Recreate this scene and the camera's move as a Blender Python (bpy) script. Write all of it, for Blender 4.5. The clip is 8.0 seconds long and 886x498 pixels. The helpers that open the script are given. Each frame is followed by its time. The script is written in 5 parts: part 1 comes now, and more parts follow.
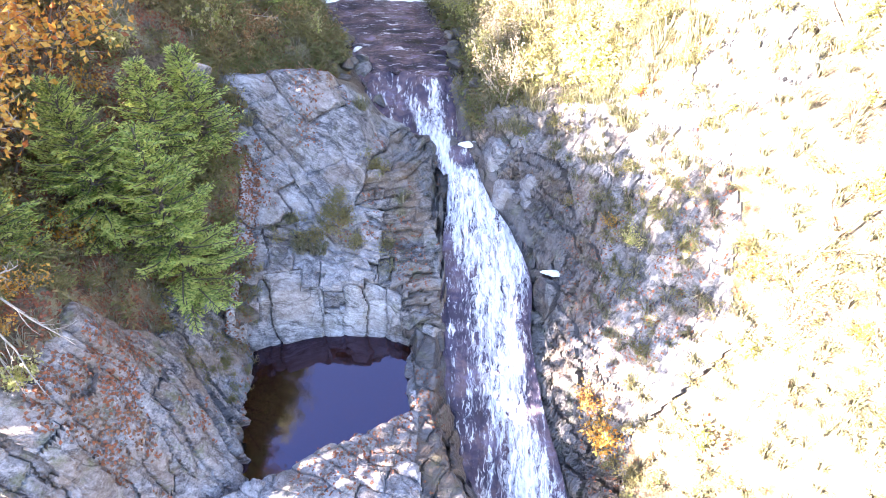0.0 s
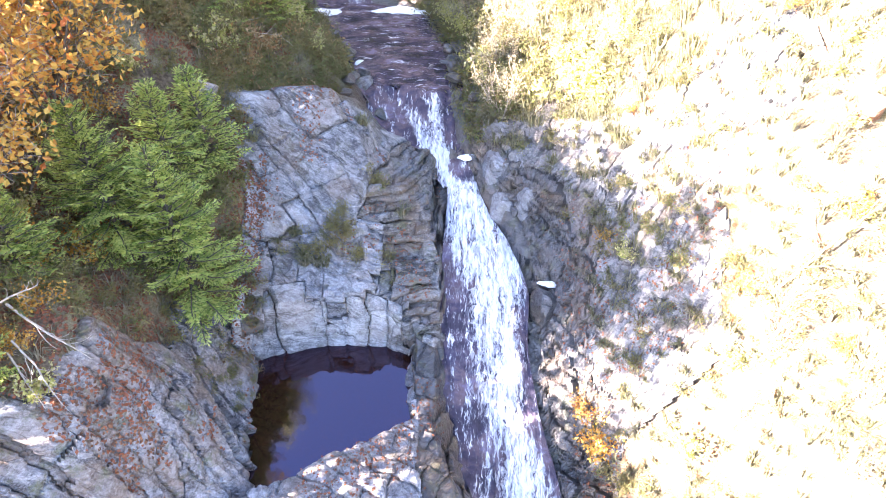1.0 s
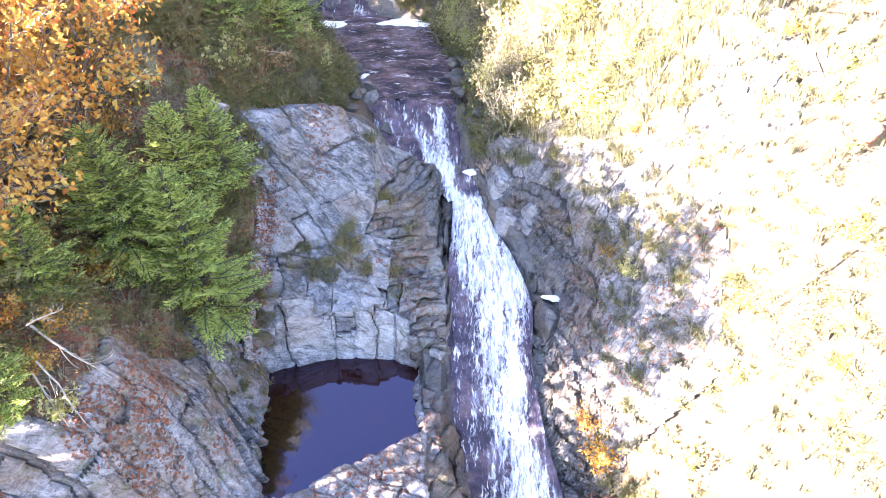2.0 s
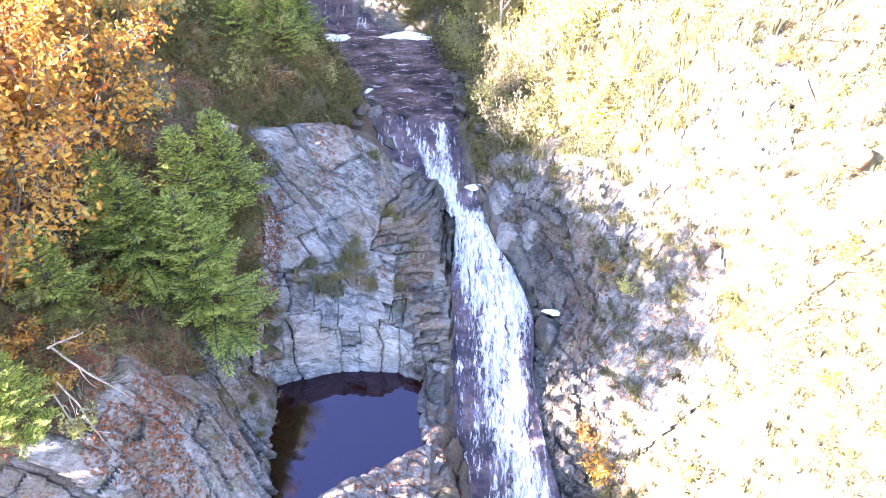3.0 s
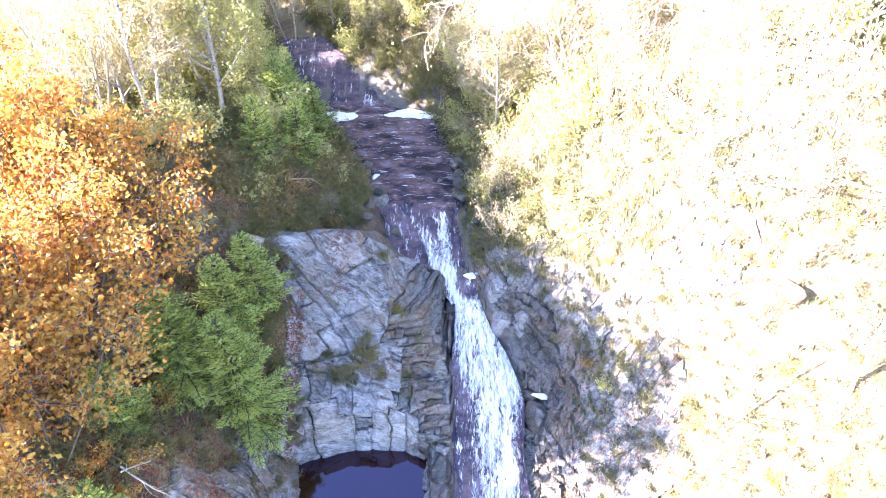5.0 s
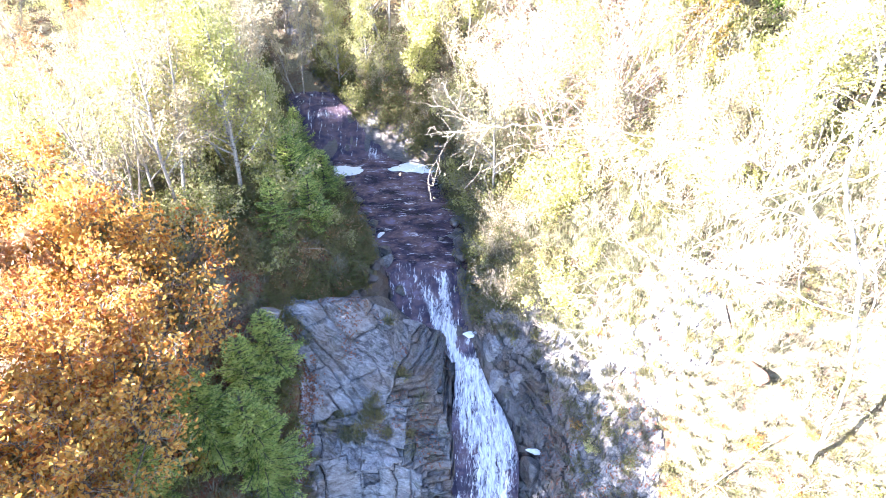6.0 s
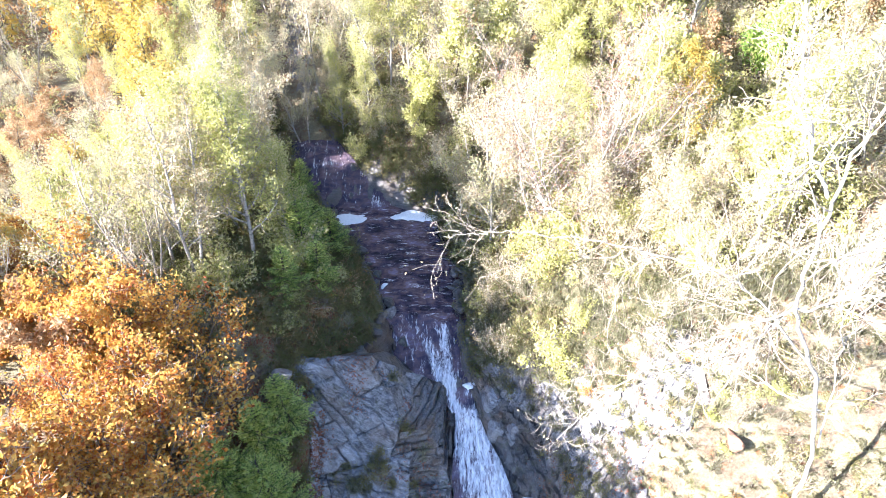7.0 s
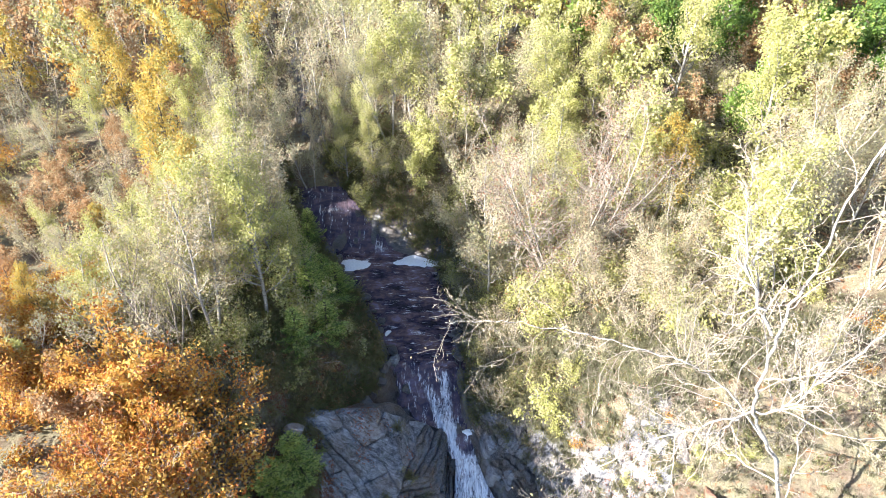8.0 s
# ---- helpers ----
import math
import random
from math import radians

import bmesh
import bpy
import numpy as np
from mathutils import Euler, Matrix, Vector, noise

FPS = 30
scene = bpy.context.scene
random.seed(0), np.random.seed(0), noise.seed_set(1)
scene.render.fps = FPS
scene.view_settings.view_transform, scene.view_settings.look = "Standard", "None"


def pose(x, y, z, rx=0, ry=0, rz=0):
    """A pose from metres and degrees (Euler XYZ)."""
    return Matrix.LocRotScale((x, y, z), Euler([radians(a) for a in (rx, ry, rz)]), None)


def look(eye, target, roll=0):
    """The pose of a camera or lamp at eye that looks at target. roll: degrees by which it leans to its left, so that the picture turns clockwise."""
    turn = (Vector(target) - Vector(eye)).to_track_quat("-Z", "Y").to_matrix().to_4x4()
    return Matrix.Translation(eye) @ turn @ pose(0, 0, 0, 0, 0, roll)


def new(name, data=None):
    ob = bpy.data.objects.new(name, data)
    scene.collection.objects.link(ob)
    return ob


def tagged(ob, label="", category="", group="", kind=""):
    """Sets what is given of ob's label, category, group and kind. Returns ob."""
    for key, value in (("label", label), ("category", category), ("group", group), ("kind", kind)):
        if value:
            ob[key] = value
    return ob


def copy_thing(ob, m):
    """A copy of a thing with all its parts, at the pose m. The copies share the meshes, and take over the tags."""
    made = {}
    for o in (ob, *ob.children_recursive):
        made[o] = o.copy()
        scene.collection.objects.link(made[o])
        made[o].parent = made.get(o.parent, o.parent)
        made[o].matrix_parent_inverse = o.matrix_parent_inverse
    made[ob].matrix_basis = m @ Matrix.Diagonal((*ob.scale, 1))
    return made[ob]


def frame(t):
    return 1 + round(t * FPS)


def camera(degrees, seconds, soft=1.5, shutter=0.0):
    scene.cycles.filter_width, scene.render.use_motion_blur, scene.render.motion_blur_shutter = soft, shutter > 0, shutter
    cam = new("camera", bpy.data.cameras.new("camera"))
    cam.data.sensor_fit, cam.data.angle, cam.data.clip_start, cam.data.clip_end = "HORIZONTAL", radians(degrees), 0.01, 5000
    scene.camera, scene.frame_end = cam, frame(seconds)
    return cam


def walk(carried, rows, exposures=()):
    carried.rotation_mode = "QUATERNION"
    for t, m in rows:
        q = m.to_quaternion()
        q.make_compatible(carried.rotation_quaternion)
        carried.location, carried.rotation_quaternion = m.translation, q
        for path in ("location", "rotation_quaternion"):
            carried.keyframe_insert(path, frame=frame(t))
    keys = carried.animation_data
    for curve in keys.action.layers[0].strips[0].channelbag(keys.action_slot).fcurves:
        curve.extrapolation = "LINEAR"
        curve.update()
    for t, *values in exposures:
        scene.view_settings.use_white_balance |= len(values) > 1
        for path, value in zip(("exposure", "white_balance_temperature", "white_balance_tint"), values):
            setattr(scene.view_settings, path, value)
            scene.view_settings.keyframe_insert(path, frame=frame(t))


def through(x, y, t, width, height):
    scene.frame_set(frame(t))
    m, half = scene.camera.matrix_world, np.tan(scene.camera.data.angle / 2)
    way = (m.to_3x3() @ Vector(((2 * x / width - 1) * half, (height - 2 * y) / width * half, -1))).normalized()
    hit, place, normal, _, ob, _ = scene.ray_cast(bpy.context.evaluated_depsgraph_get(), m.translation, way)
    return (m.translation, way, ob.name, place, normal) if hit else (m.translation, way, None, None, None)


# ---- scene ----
cam = camera(70.0, 8.0, soft=0.45)
# seconds, x, y, z, yaw, pitch, roll: a drone that hangs over the gorge, then climbs
ROWS = [
    (0, 0.000, 0.000, 12.170, 0.00, -38.00, 0.00),
    (0.5, 0.064, -0.119, 12.441, 0.08, -37.97, -0.04),
    (1, 0.026, -0.210, 12.732, 0.04, -37.95, -0.04),
    (1.5, -0.070, -0.239, 13.018, -0.02, -37.97, 0.02),
    (3, -0.251, -0.307, 13.965, -0.02, -38.08, -0.01),
    (3.5, -0.211, -0.393, 14.280, 0.05, -38.09, -0.05),
    (4, -0.221, -0.457, 14.731, 0.01, -38.10, -0.04),
    (4.5, -0.290, -0.354, 16.237, -0.08, -38.26, -0.04),
    (6, -0.321, -0.205, 20.950, -0.04, -38.36, -0.18),
    (6.5, -0.369, -0.034, 22.295, -0.24, -38.28, -0.07),
    (7, -0.388, -0.002, 23.689, -0.21, -38.15, -0.21),
    (7.5, -0.530, 0.017, 25.178, -0.20, -38.05, -0.31),
    (8, -0.445, 0.074, 26.647, -0.33, -37.97, -0.29),
]
EXPOSURES = [(0.0, 4.35, 7000, 24), (4.5, 4.4, 6700, 23), (6.0, 3.8, 6050, 20), (7.0, 3.2, 6050, 17), (8.0, 2.5, 6350, 13)]
walk(cam, [(t, pose(x, y, z, 90 + pitch, 0, yaw) @ pose(0, 0, 0, 0, 0, roll)) for t, x, y, z, yaw, pitch, roll in ROWS], EXPOSURES)

# ---- light ----
SUN_TO = Vector((-0.80, -0.38, 0.415)).normalized()
world = bpy.data.worlds.new("sky")
scene.world = world
world.use_nodes = True
sky = world.node_tree.nodes.new("ShaderNodeTexSky")
sky.sky_type, sky.sun_disc = "NISHITA", False
sky.sun_elevation = math.asin(SUN_TO.z)
sky.ozone_density, sky.dust_density, sky.altitude = 2.0, 0.6, 550
sky.sun_rotation = math.atan2(SUN_TO.x, SUN_TO.y)
world.node_tree.links.new(sky.outputs[0], world.node_tree.nodes["Background"].inputs[0])
world.node_tree.nodes["Background"].inputs[1].default_value = 0.085
sun = new("sun", bpy.data.lights.new("sun", "SUN"))
sun.data.energy, sun.data.angle, sun.data.color = 5.0, radians(0.5), (1.0, 0.95, 0.86)
sun.matrix_world = look(SUN_TO * 60, (0, 0, 0))


# ---- materials ----
class Nodes:
    """Short hand for a node material."""

    def __init__(self, name):
        self.mat = bpy.data.materials.new(name)
        self.mat.use_nodes = True
        self.tree = self.mat.node_tree
        self.bsdf = self.tree.nodes["Principled BSDF"]
        self.out = self.tree.nodes["Material Output"]

    def add(self, kind, **inputs):
        node = self.tree.nodes.new("ShaderNode" + kind)
        for key, value in inputs.items():
            self.put(node.inputs[key.replace("_", " ")], value)
        return node

    def put(self, socket, value):
        if isinstance(value, bpy.types.NodeSocket):
            self.tree.links.new(value, socket)
        else:
            socket.default_value = (*value, 1) if isinstance(value, tuple) and len(value) == 3 and socket.type == "RGBA" else value

    def where(self, scale=(1, 1, 1), turn=(0, 0, 0)):
        node = self.add("Mapping", Vector=self.add("NewGeometry").outputs["Position"])
        node.inputs["Scale"].default_value = scale
        node.inputs["Rotation"].default_value = [radians(a) for a in turn]
        return node.outputs[0]

    def noise(self, vector, scale, detail=4.0, rough=0.6):
        return self.add("TexNoise", Vector=vector, Scale=scale, Detail=detail, Roughness=rough).outputs["Fac"]

    def ramp(self, fac, *stops):
        node = self.add("ValToRGB", Fac=fac)
        ends = node.color_ramp.elements
        while len(ends) < len(stops):
            ends.new(0.5)
        for end, (at, colour) in zip(ends, stops):
            end.position = at
            end.color = (*colour, 1) if isinstance(colour, tuple) else (colour, colour, colour, 1)
        return node.outputs[0]

    def mix(self, fac, a, b, blend="MIX"):
        node = self.tree.nodes.new("ShaderNodeMix")
        node.data_type, node.blend_type = "RGBA", blend
        for key, value in ((0, fac), (6, a), (7, b)):
            if isinstance(value, tuple):
                value = (*value, 1)
            self.put(node.inputs[key], value)
        return node.outputs[2]

    def math(self, kind, a, b=0.0):
        node = self.tree.nodes.new("ShaderNodeMath")
        node.operation = kind
        self.put(node.inputs[0], a)
        self.put(node.inputs[1], b)
        return node.outputs[0]

    def bump(self, height, strength, distance, normal=None):
        node = self.add("Bump", Height=height, Strength=strength, Distance=distance)
        if normal is not None:
            self.put(node.inputs["Normal"], normal)
        return node.outputs[0]

    def finish(self, colour, rough=0.8, normal=None, specular=0.3):
        self.put(self.bsdf.inputs["Base Color"], colour)
        self.put(self.bsdf.inputs["Roughness"], rough)
        self.put(self.bsdf.inputs["Specular IOR Level"], specular)
        if normal is not None:
            self.put(self.bsdf.inputs["Normal"], normal)
        return self.mat


def rock_material(name, low, high, turn, stretch, rust=0.25, moss=0.15, wet=False):
    """Jointed stone: beds and cross joints at two sizes, stains, lichen and moss."""
    n = Nodes(name)
    p = n.where()
    shift = n.add("TexNoise", Vector=p, Scale=1.7, Detail=3.0)
    bent = n.tree.nodes.new("ShaderNodeVectorMath")
    bent.operation = "MULTIPLY_ADD"
    n.put(bent.inputs[0], shift.outputs["Color"])
    bent.inputs[1].default_value = (0.5, 0.5, 0.5)
    n.put(bent.inputs[2], p)
    laid = n.add("Mapping", Vector=bent.outputs[0])
    laid.inputs["Scale"].default_value = stretch
    laid.inputs["Rotation"].default_value = [radians(a) for a in turn]

    def joints(scale, width):
        node = n.add("TexVoronoi", Vector=laid.outputs[0], Scale=scale)
        node.feature = "DISTANCE_TO_EDGE"
        cell = n.add("TexVoronoi", Vector=laid.outputs[0], Scale=scale)
        return n.ramp(node.outputs["Distance"], (0.0, 0.0), (width, 1.0)), n.add("SeparateColor", Color=cell.outputs["Color"]).outputs[0]

    big, big_tone = joints(1.15, 0.035)
    small, small_tone = joints(4.2, 0.05)
    fine = n.noise(p, 30, 8, 0.7)
    mid = n.noise(p, 5.5, 6, 0.68)
    streak = n.noise(n.add("Mapping", Vector=laid.outputs[0], Scale=(0.35, 1.0, 3.2)).outputs[0], 5.0, 7, 0.7)
    broad = n.noise(p, 0.8, 4, 0.55)
    rnd = n.add("ObjectInfo").outputs["Random"]
    tone = n.math("ADD", n.math("MULTIPLY", big_tone, 0.16), n.math("MULTIPLY", small_tone, 0.14))
    tone = n.math("ADD", tone, n.math("MULTIPLY", rnd, 0.13))
    tone = n.math("ADD", tone, n.math("MULTIPLY", n.math("SUBTRACT", fine, 0.5), 0.65))
    tone = n.math("ADD", tone, n.math("MULTIPLY", n.math("SUBTRACT", streak, 0.5), 0.9))
    tone = n.math("ADD", tone, n.math("MULTIPLY", mid, 0.55))
    colour = n.ramp(tone, (0.28, low), (0.52, tuple(a * 0.5 + b * 0.5 for a, b in zip(low, high))), (0.78, high))
    colour = n.mix(n.math("MULTIPLY", n.ramp(broad, (0.46, 0.0), (0.60, 1.0)), rust), colour, (0.16, 0.105, 0.065))
    lichen = n.ramp(n.noise(p, 11, 5, 0.75), (0.58, 0.0), (0.65, 1.0))
    colour = n.mix(n.math("MULTIPLY", lichen, 0.0 if wet else 0.22), colour, (0.46, 0.48, 0.49))
    green = n.ramp(n.noise(p, 2.3, 5, 0.7), (0.54, 0.0), (0.66, 1.0))
    colour = n.mix(n.math("MULTIPLY", green, moss), colour, (0.085, 0.095, 0.03))
    colour = n.mix(n.math("MULTIPLY", n.math("MULTIPLY", n.math("SUBTRACT", 1.0, big), n.ramp(n.noise(p, 1.9, 3), (0.46, 0.0), (0.62, 1.0))), 0.6), colour, (0.03, 0.026, 0.022))
    colour = n.mix(n.math("MULTIPLY", n.math("MULTIPLY", n.math("SUBTRACT", 1.0, small), n.ramp(n.noise(p, 3.1, 3), (0.52, 0.0), (0.66, 1.0))), 0.45), colour, (0.04, 0.035, 0.03))
    facets = n.math("ADD", n.math("MULTIPLY", big_tone, 0.6), n.math("MULTIPLY", small_tone, 0.4))
    normal = n.bump(fine, 0.35, 0.015, n.bump(streak, 0.5, 0.05, n.bump(mid, 0.6, 0.06, n.bump(facets, 0.6, 0.07, n.bump(big, 0.4, 0.04)))))
    return n.finish(colour, 0.28 if wet else 0.75, normal, 0.5 if wet else 0.3)


ROCK = rock_material("grey_rock", (0.055, 0.056, 0.064), (0.37, 0.375, 0.40), (15, -45, 10), (0.7, 1.0, 1.3), 0.35, 0.22)
ROCK_FOOT = rock_material("pale_block_rock", (0.09, 0.09, 0.098), (0.44, 0.445, 0.46), (10, -20, 10), (0.8, 1.0, 1.1), 0.3, 0.3)
ROCK_DAMP = rock_material("damp_layered_rock", (0.028, 0.028, 0.030), (0.27, 0.27, 0.28), (0, 5, 0), (0.5, 0.8, 2.2), 0.45, 0.4)
ROCK_LEFT = rock_material("banded_rock", (0.045, 0.044, 0.05), (0.34, 0.34, 0.36), (0, 50, 6), (0.45, 2.2, 1.4), 0.5, 0.55)
ROCK_RIGHT = rock_material("pale_rock", (0.05, 0.05, 0.057), (0.30, 0.295, 0.30), (0, -50, -30), (0.6, 1.8, 1.4), 0.35, 0.25)
ROCK_RUST = rock_material("rusty_rock", (0.06, 0.035, 0.025), (0.26, 0.14, 0.095), (0, 20, 0), (0.7, 1, 1.6), 0.7, 0.1)
ROCK_WET = rock_material("wet_rock", (0.02, 0.02, 0.022), (0.15, 0.145, 0.15), (30, 0, 20), (1, 1, 1.4), 0.4, 0.35, True)


def soil_material():
    n = Nodes("woodland_soil")
    p = n.where()
    a, b, c = n.noise(p, 1.1, 5, 0.65), n.noise(p, 9, 6, 0.7), n.noise(p, 45, 4, 0.7)
    colour = n.ramp(b, (0.3, (0.07, 0.052, 0.038)), (0.5, (0.16, 0.125, 0.09)), (0.68, (0.26, 0.21, 0.16)))
    grass = n.ramp(c, (0.35, (0.12, 0.11, 0.055)), (0.65, (0.34, 0.31, 0.22)))
    colour = n.mix(n.ramp(a, (0.44, 0.0), (0.58, 1.0)), colour, grass)
    colour = n.mix(n.ramp(n.noise(p, 3.1, 5, 0.7), (0.56, 0.0), (0.66, 0.8)), colour, (0.20, 0.075, 0.03))
    return n.finish(colour, 0.95, n.bump(c, 0.9, 0.05, n.bump(b, 0.8, 0.12)), 0.1)


SOIL = soil_material()


def leaf_material(name, *colours, through=0.5, gloss=0.3):
    """Leaves: a colour per leaf out of a few, with light coming through them."""
    n = Nodes(name)
    per = n.add("NewGeometry").outputs["Random Per Island"]
    rnd = n.add("ObjectInfo").outputs["Random"]
    drift = n.math("MULTIPLY", n.noise(n.where(), 0.9, 2, 0.5), 1.3)
    fac = n.math("FRACT", n.math("ADD", n.math("ADD", n.math("MULTIPLY", per, 0.45), n.math("MULTIPLY", rnd, 0.35)), drift))
    steps = [((i + 0.5) / len(colours), c) for i, c in enumerate(colours)]
    colour = n.ramp(fac, *steps)
    colour = n.mix(n.noise(n.where(), 30, 2), colour, n.mix(0.45, colour, (0.02, 0.015, 0.006)))
    n.finish(colour, 0.55, None, gloss)
    glow = n.add("BsdfTranslucent", Color=colour)
    both = n.add("MixShader", Fac=through)
    n.put(both.inputs[1], n.bsdf.outputs[0])
    n.put(both.inputs[2], glow.outputs[0])
    n.put(n.out.inputs[0], both.outputs[0])
    return n.mat


NEEDLES = leaf_material("spruce_needles", (0.20, 0.30, 0.075), (0.30, 0.42, 0.10), (0.42, 0.54, 0.13), (0.58, 0.64, 0.20), through=0.4)
# Lighter needles for the bough tips: sunlight put into the colour.
LIT_NEEDLES = leaf_material("spruce_lit_needles", (0.50, 0.60, 0.15), (0.64, 0.68, 0.22), (0.42, 0.56, 0.15), through=0.4)
BEECH = leaf_material("beech_leaves", (0.70, 0.49, 0.13), (0.68, 0.37, 0.075), (0.60, 0.25, 0.05), (0.48, 0.15, 0.04), (0.28, 0.10, 0.04), (0.40, 0.16, 0.05), (0.64, 0.36, 0.08))
RUSSET = leaf_material("russet_leaves", (0.44, 0.25, 0.12), (0.52, 0.34, 0.18), (0.36, 0.17, 0.08), (0.54, 0.42, 0.25))
GOLD = leaf_material("golden_leaves", (0.62, 0.42, 0.09), (0.58, 0.48, 0.15), (0.50, 0.28, 0.07), (0.46, 0.43, 0.15))
LIME = leaf_material("yellow_green_leaves", (0.47, 0.48, 0.16), (0.58, 0.56, 0.23), (0.38, 0.42, 0.12), (0.65, 0.60, 0.32))
PALE = leaf_material("pale_willow_leaves", (0.54, 0.51, 0.33), (0.44, 0.44, 0.20), (0.58, 0.54, 0.40), (0.48, 0.38, 0.24))
WILLOW = leaf_material("dry_willow_leaves", (0.34, 0.27, 0.20), (0.26, 0.17, 0.11), (0.42, 0.38, 0.30), (0.30, 0.15, 0.09))
GREEN = leaf_material("green_leaves", (0.15, 0.26, 0.05), (0.23, 0.34, 0.07), (0.34, 0.42, 0.10), (0.10, 0.19, 0.05))
LITTER = leaf_material("fallen_leaves", (0.28, 0.095, 0.05), (0.19, 0.075, 0.042), (0.34, 0.15, 0.075), (0.14, 0.07, 0.045), through=0.15)
GRASS = leaf_material("autumn_grass", (0.19, 0.19, 0.105), (0.27, 0.26, 0.17), (0.15, 0.16, 0.08), (0.34, 0.31, 0.235), through=0.4)
HEATHER = leaf_material("heather_shoots", (0.23, 0.195, 0.09), (0.28, 0.265, 0.11), (0.31, 0.21, 0.125), (0.185, 0.215, 0.075), through=0.4)


def bark_material(name, low, high, marks=0.0):
    n = Nodes(name)
    a = n.noise(n.where((6, 6, 1.2)), 4, 6, 0.7)
    colour = n.ramp(a, (0.3, low), (0.7, high))
    colour = n.mix(n.math("MULTIPLY", n.ramp(n.noise(n.where((1, 1, 6)), 3, 4, 0.7), (0.55, 0.0), (0.62, 1.0)), marks), colour, (0.03, 0.028, 0.025))
    return n.finish(colour, 0.85, n.bump(a, 0.7, 0.02), 0.2)


BARK = bark_material("grey_bark", (0.055, 0.043, 0.036), (0.17, 0.145, 0.12))
BIRCH = bark_material("birch_bark", (0.20, 0.185, 0.165), (0.42, 0.40, 0.37), 0.8)
TWIG = bark_material("pale_twigs", (0.20, 0.165, 0.135), (0.38, 0.34, 0.29))
DEADWOOD = bark_material("bleached_dead_wood", (0.22, 0.19, 0.165), (0.46, 0.42, 0.37))


def still_water(name, colour, ripple):
    n = Nodes(name)
    p = n.where()
    normal = n.bump(n.noise(p, 3.0, 3, 0.5), ripple, 0.05, n.bump(n.noise(p, 14, 3, 0.5), ripple, 0.012))
    n.finish(colour, 0.03, normal, 0.8)
    # Sky reflection coloured blue and strengthened beyond what water gives.
    n.bsdf.inputs["Specular Tint"].default_value = (0.52, 0.55, 1.0, 1)
    n.bsdf.inputs["IOR"].default_value = 1.6
    return n.mat


POOL = still_water("peaty_still_water", (0.020, 0.006, 0.003), 0.03)


def shelf_sky_colour(n):
    """Brown stone shelves seen through thin water, the sky's violet reflection put into their colour."""
    shelf = n.noise(n.where((0.7, 1.2, 1), (0, 0, 15)), 1.1, 7, 0.7)
    return n.ramp(shelf, (0.38, (0.014, 0.011, 0.019)), (0.47, (0.052, 0.037, 0.060)), (0.56, (0.14, 0.09, 0.09)), (0.66, (0.19, 0.155, 0.23)))


def running_water():
    """Shallow running stream over brown shelves of stone, with ripples and streaks of foam."""
    n = Nodes("running_water")
    p = n.where()
    wave = n.noise(n.where((0.6, 2.2, 1.0), (0, 0, 10)), 2.8, 7, 0.7)
    colour = shelf_sky_colour(n)
    streak = n.ramp(n.noise(n.where((0.55, 2.4, 1), (0, 0, -8)), 2.2, 9, 0.8), (0.565, 0.0), (0.65, 0.9))
    colour = n.mix(streak, colour, (0.78, 0.78, 0.83))
    n.finish(colour, n.mix(streak, (0.10, 0.10, 0.10), (0.6, 0.6, 0.6)), n.bump(wave, 0.8, 0.12), 0.5)
    n.bsdf.inputs["IOR"].default_value = 1.33
    return n.mat


STREAM = running_water()


